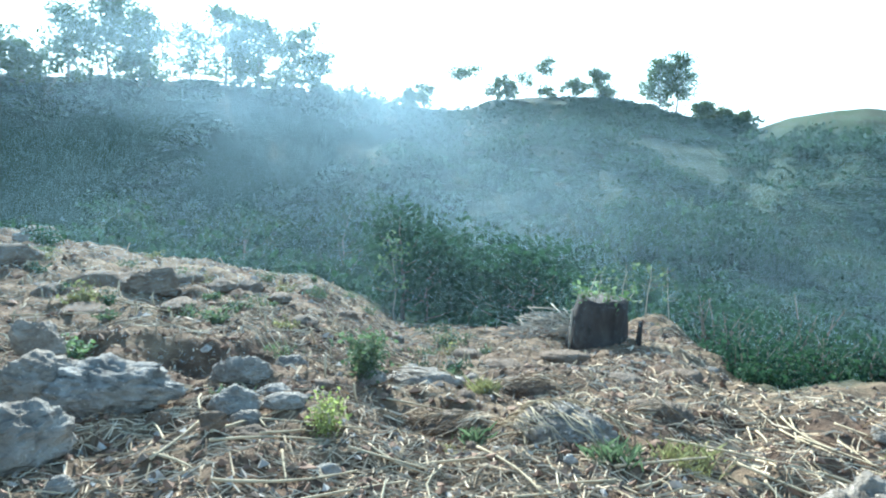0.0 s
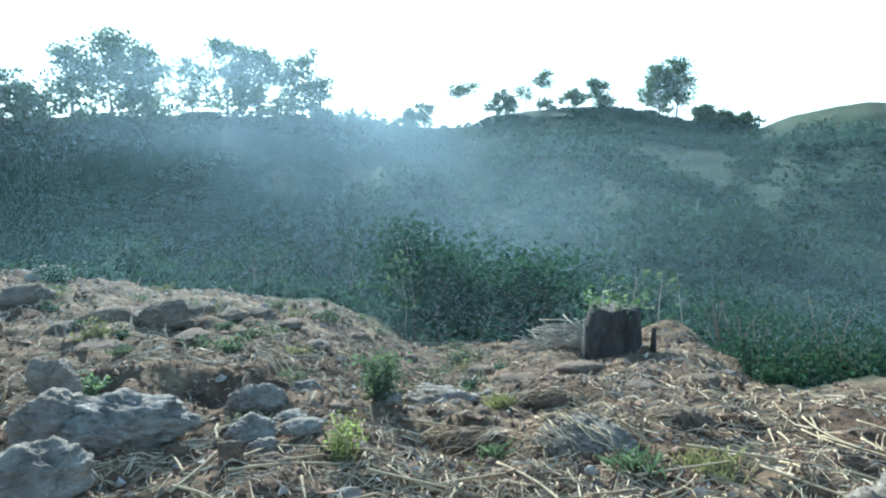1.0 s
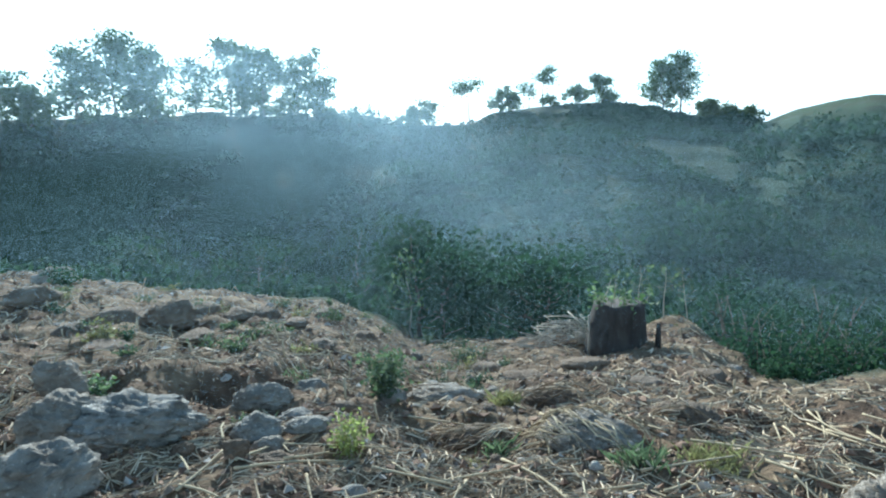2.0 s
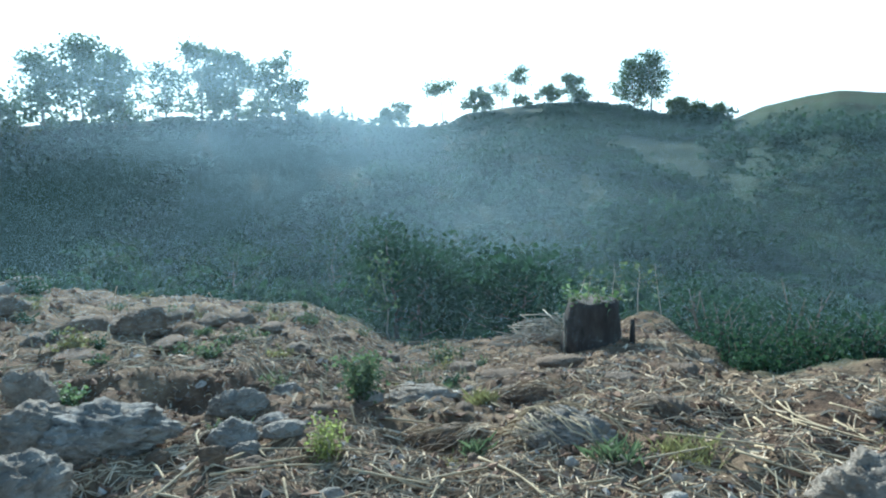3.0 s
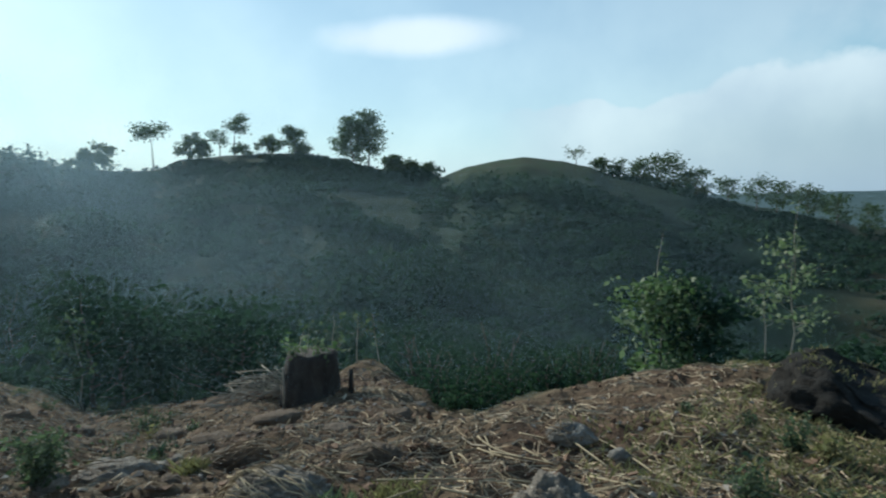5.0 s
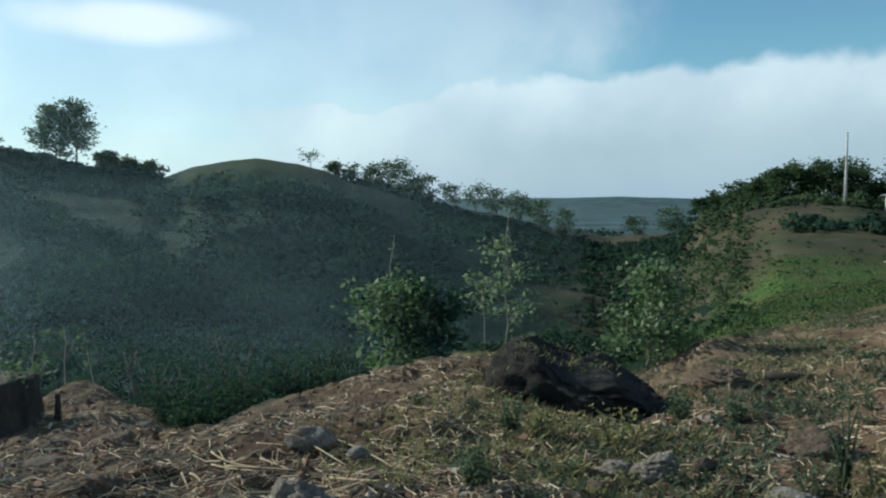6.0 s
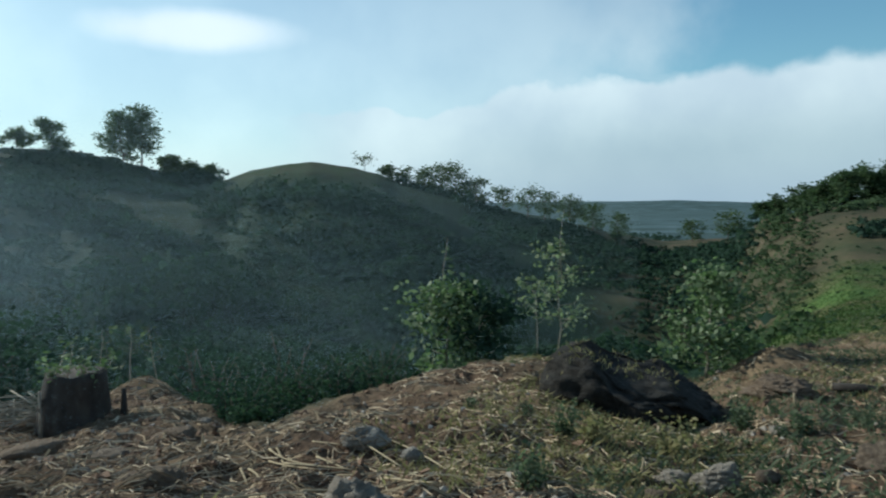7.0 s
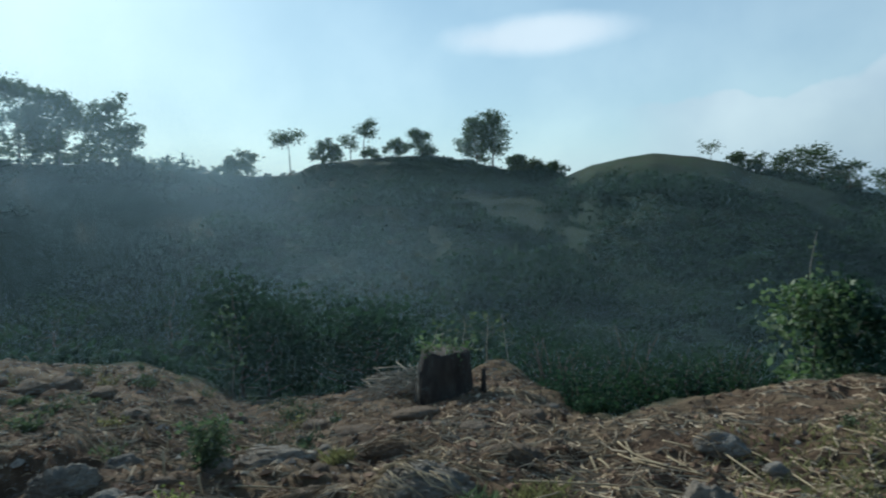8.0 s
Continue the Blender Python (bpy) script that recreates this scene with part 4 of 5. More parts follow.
def pole(az, r, high):
    ob = thing("pole", spot(az, r), "tall pale bare pole standing on the spur", "pole")
    bare = bark_material("bleached_timber", (0.36, 0.35, 0.33), (0.6, 0.58, 0.55))
    part("shaft", Geo().tube([(0, 0, -0.3), (0.03, 0, high * 0.35), (0.1, 0, high * 0.7), (0.12, 0, high)], [0.15, 0.13, 0.11, 0.09], 8), bare, ob)
    part("cap", Geo().tube([(0.12, 0, high), (0.12, 0, high + 0.06)], [0.1, 0.06], 8), bare, ob)


pole(76.8, 83, 7.4)


def stand(az, r):
    ob = thing("wooden_stand", spot(az, r), "small weathered wooden stand on the grass", "stand", turn=-az)
    wood = BARK_PALE
    part("top", Geo().box((-0.75, -0.4, 0.98), (0.75, 0.4, 1.06)), wood, ob, smooth=False)
    for x in (-0.55, 0.5):
        part("leg", Geo().tube([(x, 0, -0.15), (x * 0.9, 0, 0.99)], [0.05, 0.045], 6), wood, ob)


stand(82.9, 58)
board = thing("board", spot(80.2, 48, 0.02), "pale weathered board lying on the grass", "board", turn=-62)
part("plank", Geo().box((-0.75, -0.12, 0.0), (0.75, 0.12, 0.07)), BARK_PALE, board, smooth=False)

# ---- the stones of the field ----
GREY, BROWN = "weathered grey limestone boulder in the stubble", "earth-stained stone lying in the stubble"
rock("boulder", -33.4, 3.72, 0.53, 0.33, "rounded grey limestone boulder with a pitted top", upright=True, seed=1, deep=0.85, pits=0.13, ribs=0.05)
rock("boulder", -27.2, 4.3, 0.92, 0.42, "long ridged grey limestone outcrop", seed=2, deep=0.6, pits=0.1, turn=-14, ribs=0.26)
rock("boulder", -31.9, 4.5, 0.56, 0.38, "pitted end of a grey limestone outcrop", seed=3, deep=0.8, pits=0.12, ribs=0.22)
rock("boulder", -31.7, 5.45, 0.41, 0.29, "pointed grey limestone slab beside green weeds", seed=4, deep=0.6, pits=0.14, turn=25, tilt=-20, upright=True)
rock("stone", -31.0, 3.42, 0.16, 0.1, "small pale grey stone", seed=5)
rock("boulder", -17.2, 4.87, 0.50, 0.20, "upright jagged grey limestone block", upright=True, seed=6, deep=0.55, pits=0.2)
rock("boulder", -17.9, 4.21, 0.35, 0.23, "blocky grey limestone boulder in a cluster", seed=7, deep=0.8, pits=0.12)
rock("boulder", -14.4, 4.61, 0.31, 0.12, "smooth grey stone in a cluster", seed=8, pits=0.1)
rock("stone", -19.7, 3.78, 0.15, 0.12, "small brownish stone beside the cluster", ROCK_BROWN, seed=9, pits=0.08)
rock("stone", -17.1, 4.05, 0.21, 0.13, "wedge-shaped grey stone in a cluster", seed=10, pits=0.1)
rock("stone", -13.9, 4.17, 0.30, 0.13, "flat grey stone in a cluster", seed=11, pits=0.1)
rock("stone", -16.7, 3.76, 0.24, 0.10, "flat brown-grey stone in front of the cluster", ROCK_BROWN, seed=12, pits=0.08)
rock("stone", -23.9, 4.17, 0.16, 0.10, "small round stone at the outcrop's foot", ROCK_BROWN, seed=13, pits=0.06)
rock("boulder", -1.8, 5.68, 0.76, 0.25, "low grey limestone hump in the stubble", seed=14, deep=0.7, pits=0.12, ribs=0.2)
rock("boulder", 7.2, 5.84, 0.65, 0.23, "dark brown stone hump in the stubble", ROCK_BROWN, seed=15, sink=0.45, deep=0.7)
rock("boulder", 10.5, 4.05, 0.70, 0.28, "low dark stone half covered with dry stalks", ROCK, seed=16, sink=0.45, deep=0.7, pits=0.1, ribs=0.24)
rock("boulder", 1.1, 4.37, 0.52, 0.20, "low grey-brown stone under dry straw", ROCK_BROWN, seed=17, deep=0.7)
rock("boulder", 18.4, 4.83, 0.47, 0.16, "flat-topped brown stone in the stubble", ROCK_BROWN, seed=18, sink=0.4, deep=0.7)
rock("boulder", 33.8, 3.4, 0.58, 0.38, "rough grey limestone boulder with a broken face", seed=19, deep=0.9, pits=0.16, ribs=0.1, upright=True)
rock("boulder", -23.9, 8.30, 0.71, 0.42, "dull grey stone high on the bank", ROCK_BROWN, seed=20)
rock("stone", -6.4, 5.21, 0.25, 0.16, "grey stone at the weed's foot", seed=21)
rock("boulder", -31.4, 12.96, 0.76, 0.41, "grey stone on top of the bank", seed=22)
rock("stone", -13.2, 5.34, 0.28, 0.15, "small grey stone behind the cluster", seed=23)
rock("pebble", 11.1, 3.82, 0.09, 0.07, "small pale cream pebble on red soil", PALE_STONE, seed=24, pits=0.04, level=3)
rock("pebble", 19.7, 3.19, 0.12, 0.05, "small pale brown pebble", PALE_STONE, seed=25, pits=0.04, level=3)
outcrop = rock("rock_outcrop", 57.4, 7.2, 2.1, 0.76, "large rock outcrop with a peaked end and grassy top, coloured dark as backlit", ROCK_BACKLIT, seed=38, deep=0.75, pits=0.2, turn=4, sink=0.5, upright=True, ledge=True, ribs=0.05)
outcrop.location.z -= 0.04
rng = np.random.default_rng(48)
top = [v.co for v in outcrop.data.vertices if v.normal.z > 0.45 and v.co.z > 0.3 and v.co.y > -0.25]
feet = np.array([top[k][:] for k in rng.integers(0, len(top), 230)]) + rng.normal(size=(230, 3)) * [0.02, 0.02, 0.004]
leaf_part("dry_grass_rim", blades(feet, 0.06, rng, 0.006, 1.2), GRASS_DRY, outcrop, "dry grass growing along the rock's top")["kind"] = "stuff"
rock("boulder", 35.4, 5.52, 0.44, 0.23, "rounded grey stone among stalks", ROCK, seed=27, pits=0.1)
rock("boulder", 61.4, 5.04, 0.47, 0.21, "rough grey stone in dry grass", seed=29, pits=0.2)
rock("boulder", 64.2, 5.01, 0.39, 0.22, "slanting pale grey slab in dry grass", seed=30, deep=0.5, tilt=18)
rock("boulder", 76.0, 5.71, 0.48, 0.30, "rounded brown-grey stone in weeds", ROCK_BROWN, seed=31, pits=0.1)
rock("boulder", 74.9, 4.50, 0.38, 0.18, "pale rounded stone in dry grass", seed=32, pits=0.1)
rock("boulder", 82.1, 5.67, 0.22, 0.29, "narrow grey stone in weeds", seed=33)
rock("boulder", 68.5, 8.70, 0.91, 0.40, "earthy stone mound at the sapling's foot", ROCK_BROWN, seed=34, deep=0.8, pits=0.2)
rock("boulder", 83.9, 6.23, 0.37, 0.27, "grey stone in weeds", seed=26)
BANK = "dark earth-crusted stone on the stubble bank"
BANK_STONES = [(-27.2, 8.6, 0.8, 0.34), (-24.9, 9.0, 0.62, 0.3), (-21.6, 9.4, 0.75, 0.26), (-18.6, 9.0, 0.55, 0.22), (-16.4, 9.8, 0.6, 0.26), (-14.0, 8.4, 0.42, 0.16), (-11.4, 9.6, 0.5, 0.2),
               (-8.6, 8.6, 0.4, 0.16), (-33.0, 9.6, 0.7, 0.3), (-30.6, 8.2, 0.5, 0.2), (-29.0, 6.8, 0.6, 0.17), (-22.0, 7.2, 0.5, 0.15), (-12.0, 7.0, 0.42, 0.15), (-4.6, 9.2, 0.5, 0.18), (2.0, 8.2, 0.55, 0.18),
               (5.2, 7.0, 0.5, 0.16), (10.4, 7.4, 0.6, 0.18), (15.0, 6.8, 0.5, 0.15), (20.0, 7.4, 0.55, 0.17)]
for k, (az, r, wide, high) in enumerate(BANK_STONES):
    rock("boulder", az, r, wide, high, BANK, ROCK_BROWN, deep=0.7, seed=120 + k, pits=0.2, level=3, sink=0.4, turn=23 * k)
rng = np.random.default_rng(41)
for k in range(46):
    az, r = rng.uniform(-40, 88), rng.uniform(3.2, 12)
    if r > band(BROW, np.array(az))[0] - 0.5:
        continue
    w = rng.uniform(0.07, 0.24)
    rock("stone", az, r, w, w * rng.uniform(0.4, 0.7), "small rough stone lying among dry straw", ROCK if rng.uniform() < 0.5 else ROCK_BROWN, seed=50 + k, level=3, pits=0.12, turn=rng.uniform(0, 180))


def stump(az, r, wide, high):
    rng = np.random.default_rng(5)
    ob = thing("tree_stump", spot(az, r, -0.08), "thick dark tree stump sprouting fresh green shoots", "stump", turn=-az)
    g = Geo()
    sides, rings = 22, 9
    v = []
    for i in range(rings):
        u = i / (rings - 1)
        for k in range(sides):
            t = 2 * math.pi * k / sides
            q = wide * 0.5 * (1 + 0.12 * (1 - u) ** 3 * (1 + math.sin(3 * t)) - 0.1 * u ** 6) * (1 + 0.3 * noise.noise(Vector((1.6 * math.cos(t), 1.6 * math.sin(t), 1.6 * u))) + 0.02 * math.sin(7 * t))
            top = 0.05 * noise.noise(Vector((3 * math.cos(t), 3 * math.sin(t), 9))) if i == rings - 1 else 0
            v.append((q * math.cos(t), q * 0.85 * math.sin(t), (high + 0.08) * (u + top)))
    f = [(i * sides + k, i * sides + (k + 1) % sides, (i + 1) * sides + (k + 1) % sides, (i + 1) * sides + k) for i in range(rings - 1) for k in range(sides)]
    v.append((0, 0, high * 0.98))
    f += [((rings - 1) * sides + k, (rings - 1) * sides + (k + 1) % sides, len(v) - 1) for k in range(sides)]
    part("trunk", g.add(v, f), CHAR, ob)
    tips = []
    for k in range(12):
        t = rng.uniform(0, 6.28)
        foot = Vector((wide * 0.36 * math.cos(t), wide * 0.3 * math.sin(t), high))
        tip = foot + Vector((rng.normal() * 0.1, rng.normal() * 0.1, rng.uniform(0.1, 0.46)))
        part("shoot", Geo().tube([foot, foot.lerp(tip, 0.5) + Vector((0.02, 0, 0)), tip], [0.009, 0.006, 0.002], 5), BARK_PALE, ob)
        tips += [tip[:], foot.lerp(tip, 0.6)[:]]
    tips = np.array(tips)
    c = tips[rng.integers(0, len(tips), 190)] + rng.normal(size=(190, 3)) * 0.06
    leaf_part("shoot_leaves", leaves(c, 0.085, rng, 0.3), LEAF_BROAD, ob, "fresh yellow-green shoot leaves")
    return ob


stump(13.2, 9.63, 0.78, 0.69)
post = thing("broken_post", spot(16.3, 9.44, -0.1), "short broken dark post beside the stump", "post")
part("shaft", Geo().tube([(0, 0, 0), (0.01, 0, 0.22), (0.02, 0.01, 0.45)], [0.05, 0.042, 0.03], 7), CHAR, post)

stake = thing("stake", spot(10.7, 9.55, -0.1), "thin pale stake leaning by the stump", "stake")
part("shaft", Geo().tube([(0, 0, 0), (0.02, 0.01, 0.34), (0.015, 0.02, 0.68)], [0.026, 0.022, 0.016], 7), BARK_PALE, stake)
part("side_twig", Geo().tube([(0.02, 0.01, 0.4), (-0.05, 0.01, 0.55), (-0.12, 0.02, 0.64)], [0.011, 0.008, 0.005], 5), BARK_PALE, stake)

log = thing("charred_log", spot(74.0, 9.46, 0.03), "short charred log lying in the field", "log", turn=-74.0)
part("trunk", Geo().tube([(-0.32, 0, 0.02), (0, 0.03, 0.035), (0.36, 0, 0.02)], [0.05, 0.055, 0.04], 8), CHAR, log)
part("pale_end", Geo().tube([(-0.34, 0, 0.02), (-0.318, 0, 0.02)], [0.042, 0.046], 8), STALK, log)

# ---- weeds ----
WEED_DARK, WEED_YELLOW = "bushy grey-green weed growing in the stubble", "yellow-green tuft of weeds in the stubble"


def weed(az, r, wide, high, label, leaf, seed, many=260, size=0.05):
    return shrub("weed", spot(az, r, -0.02), wide, high, label, seed, leaf, many, size, "weeds in the field", 9, "weed", 0.1, BARK_PALE if leaf is LEAF_YELLOW else LEAF_WEED)


def tuft(az, r, wide, high, label, leaf, seed, many=220):
    rng = np.random.default_rng(seed)
    ob = thing("grass_tuft", spot(az, r, -0.02), label, "grass", "weeds in the field")
    feet = rng.normal(size=(many, 3)) * [wide * 0.26, wide * 0.26, 0]
    leaf_part("grass", blades(feet, min(0.11, high * 0.5), rng, 0.0022, 0.9), leaf, ob)["kind"] = "stuff"
    return ob


weed(-6.9, 5.32, 0.49, 0.40, WEED_DARK, LEAF_WEED, 401, 900, 0.045)
weed(-10.4, 3.92, 0.29, 0.25, WEED_YELLOW, LEAF_YELLOW, 402, 520, 0.028)
tuft(15.4, 3.84, 0.23, 0.23, "upright green grass tuft by a stone", LEAF_WEED, 403, 90)
weed(-30.0, 5.61, 0.32, 0.19, "bright green weed between grey boulders", LEAF_BROAD, 404, 520, 0.04)
tuft(3.4, 5.84, 0.21, 0.23, "dry yellow grass tuft beside a stone", GRASS_DRY, 405)
tuft(20.7, 4.08, 0.41, 0.17, "low yellow-green grass in the stubble", GRASS_DRY, 406, 420)
tuft(2.6, 4.25, 0.19, 0.21, "thin green grass tuft before a stone", LEAF_WEED, 407, 80)
weed(-28.7, 7.34, 0.38, 0.25, "dry yellowing weed on the bank", GRASS_DRY, 408, 200)
weed(-19.2, 6.75, 0.29, 0.17, "low green weed on the bank", LEAF_WEED, 409, 200)
tuft(0.3, 4.01, 0.22, 0.11, "low yellow-green grass tuft", GRASS_DRY, 410, 90)
weed(52.3, 6.06, 0.32, 0.32, "low green weed at the dark rock's foot", LEAF_WEED, 411, 240)
weed(77.7, 4.95, 0.39, 0.70, "tall dark withered weed stems", LEAF_WEED, 412, 150, 0.03)
weed(60.9, 5.89, 0.42, 0.36, "ragged dry weed before the dark rock", GRASS_DRY, 413, 220)
weed(49.6, 4.17, 0.30, 0.30, "ragged green weed in dry grass", LEAF_WEED, 414, 260, 0.04)
weed(66.1, 7.08, 0.31, 0.31, "green weed beside the dark rock", LEAF_WEED, 415, 220)
weed(70.1, 6.89, 0.30, 0.24, "low green weed in the shade", LEAF_WEED, 416, 220)
weed(54.7, 5.81, 0.31, 0.26, "dry weed at the dark rock's foot", GRASS_DRY, 417, 200)
weed(75.8, 4.77, 0.38, 0.30, "withered weed stems around a stone", LEAF_WEED, 418, 220, 0.03)
tuft(81.7, 4.67, 0.58, 0.33, "dry grass tuft in the stubble", GRASS_DRY, 419, 130)
weed(25.0, 8.30, 0.36, 0.22, "green weed at the field's edge", LEAF_SHRUB, 420, 220)
rng = np.random.default_rng(43)
for k in range(40):
    az, r = rng.uniform(-40, 88), rng.uniform(3.8, 13)
    if r > band(BROW, np.array(az))[0] - 0.2:
        continue
    kind = rng.integers(0, 3)
    if kind == 0:
        weed(az, r, rng.uniform(0.12, 0.3), rng.uniform(0.08, 0.2), "small green weed sprouting in the stubble", LEAF_WEED, 450 + k, 90, 0.04)
    else:
        tuft(az, r, rng.uniform(0.12, 0.35), rng.uniform(0.08, 0.2), "small dry grass tuft in the stubble" if kind == 1 else "small green grass tuft in the stubble", GRASS_DRY if kind == 1 else LEAF_WEED, 450 + k, 90)

rng = np.random.default_rng(45)
for k in range(34):
    az, r = rng.uniform(46, 86), rng.uniform(3.9, 9)
    weed(az, r, rng.uniform(0.14, 0.3), rng.uniform(0.1, 0.26), "ragged small weed in the dry stubble", (LEAF_WEED, GRASS_DRY, LEAF_WEED)[k % 3], 700 + k, 110, 0.028)

rng = np.random.default_rng(47)
for k in range(46):
    az, r = rng.uniform(-38, 2), rng.uniform(6.5, 12.6)
    if r < band(BROW, np.array(az))[0] - 0.2:
        weed(az, r, rng.uniform(0.2, 0.55), rng.uniform(0.08, 0.24), "straggling grey-green weed on the stony bank", (LEAF_WEED, GRASS_DRY, LEAF_WEED, LEAF_WILD)[k % 4], 760 + k, 130, 0.035)
weed(-31.0, 12.4, 0.75, 0.42, "rounded green bush on top of the bank", LEAF_SHRUB, 820, 420, 0.06)

# ---- cut stalks and straw over the field ----


def litter(name, count, az0, az1, r0, r1, length, thick, label, material, seed, lie=0.25, patchy=1.0):
    """Bent dry stems lying over one another on the soil."""
    rng = np.random.default_rng(seed)
    az = rng.uniform(az0, az1, count)
    r = r0 * (r1 / r0) ** rng.uniform(0, 1, count)
    ok = r < band(BROW, az)[0] + 0.3
    x, y = (r * np.sin(np.radians(az)))[ok], (r * np.cos(np.radians(az)))[ok]
    ok = (patchy * fbm(x, y, 1.0, 3, 90) + rng.uniform(-0.45, 0.6, len(x)) > -0.05) & (rng.uniform(0, 1, len(x)) > 0.5 * np.clip((np.degrees(np.arctan2(x, y)) - 58) / 12, 0, 1))
    x, y = x[ok], y[ok]
    bare = (np.abs(np.degrees(np.arctan2(x, y)) + 23) < 10) & (np.abs(np.hypot(x, y) - 5.5) < 0.45)
    x, y = x[~bare], y[~bare]
    n = len(x)
    t = rng.uniform(0, math.pi, n)
    ln = length * rng.uniform(0.25, 1.0, n) ** 1.3 * 0.5
    th = thick * rng.uniform(0.5, 1.3, n) * (0.85 + np.hypot(x, y) / 12)
    ux, uy = np.cos(t), np.sin(t)
    bend = rng.normal(size=n) * 0.17 * ln
    pts = []
    for s, b in ((-1, 0), (0, 1), (1, 0)):
        px, py = x + ux * s * ln - uy * b * bend, y + uy * s * ln + ux * b * bend
        pts.append(np.stack([px, py, ground_height(px, py) + th * 0.7 + rng.uniform(0, 1, n) ** 3 * lie * ln], 1))
    side = np.stack([-uy, ux, np.zeros(n)], 1) * th[:, None]
    up = np.array([0, 0, 1.0]) * th[:, None]
    v = np.stack([p + q for p in pts for q in (side, up, -side)], 1).reshape(-1, 3)
    base = [(i * 3 + k, i * 3 + (k + 1) % 3, (i + 1) * 3 + (k + 1) % 3, (i + 1) * 3 + k) for i in range(2) for k in range(3)]
    f = (np.array(base)[None] + (np.arange(n) * 9)[:, None, None]).reshape(-1, 4)
    me = bpy.data.meshes.new(name)
    me.from_pydata(v.tolist(), [], f.tolist())
    me.materials.append(material)
    return tagged(new(name, me), label, "straw", kind="stuff")


litter("straw_litter", 26000, -44, 92, 2.2, 15, 0.26, 0.0036, "fine dry straw scattered over reddish soil", STRAW, 61)
litter("stalk_litter", 6500, -44, 92, 2.2, 15, 0.42, 0.0043, "broken dry maize stalks scattered over the field", STALK, 62)


litter("straw_upslope", 8500, -44, 92, 5.5, 25, 0.34, 0.0052, "pale dry straw over the far part of the field", STRAW, 67)
litter("straw_by_stones", 6500, -38, 14, 2.4, 4.8, 0.24, 0.0036, "fine pale straw trodden among grey stones", STRAW, 70, 0.2, 0.2)
litter("straw_behind", 2200, 92, 316, 0.7, 12, 0.34, 0.005, "fine dry straw scattered over trodden soil", STRAW, 65)
litter("straw_underfoot", 1300, -44, 92, 0.7, 2.2, 0.26, 0.0036, "fine dry straw underfoot", STRAW, 66)


def rubble(name, count, r1, small, large, label, material, seed):
    """Angular chips and crumbs strewn over the soil."""
    rng = np.random.default_rng(seed)
    az, r = rng.uniform(-44, 92, count), 2.2 * (r1 / 2.2) ** rng.uniform(0, 1, count)
    ok = r < band(BROW, az)[0] + 0.2
    x, y = (r * np.sin(np.radians(az)))[ok], (r * np.cos(np.radians(az)))[ok]
    n = len(x)
    v = np.array([(1, 0, 0), (-1, 0, 0), (0, 1, 0), (0, -1, 0), (0, 0, 1), (0, 0, -1)], float)
    f = np.array([(0, 2, 4), (2, 1, 4), (1, 3, 4), (3, 0, 4), (2, 0, 5), (1, 2, 5), (3, 1, 5), (0, 3, 5)])
    size = (small + (large - small) * rng.uniform(0, 1, n) ** 3) * (0.8 + np.hypot(x, y) / 14)
    t = rng.uniform(0, 6.28, n)
    v = v[None] * rng.uniform(0.5, 1.3, (n, 6, 1)) + rng.normal(size=(n, 6, 3)) * 0.3
    v = np.stack([v[:, :, 0] * np.cos(t)[:, None] - v[:, :, 1] * np.sin(t)[:, None], v[:, :, 0] * np.sin(t)[:, None] + v[:, :, 1] * np.cos(t)[:, None], v[:, :, 2] * 0.7], 2)
    v = v * size[:, None, None] + np.stack([x, y, ground_height(x, y) + size * 0.25], 1)[:, None]
    me = bpy.data.meshes.new(name)
    me.from_pydata(v.reshape(-1, 3).tolist(), [], (f[None] + (np.arange(n) * 6)[:, None, None]).reshape(-1, 3).tolist())
    me.materials.append(material)
    tagged(new(name, me), label, "rubble", kind="stuff")


rubble("soil_clods", 11000, 15, 0.007, 0.04, "crumbled clods of reddish brown soil", SOIL, 63)
rubble("stone_chips", 9500, 15, 0.006, 0.034, "grey and brown stone chips strewn over soil", RUBBLE, 64)


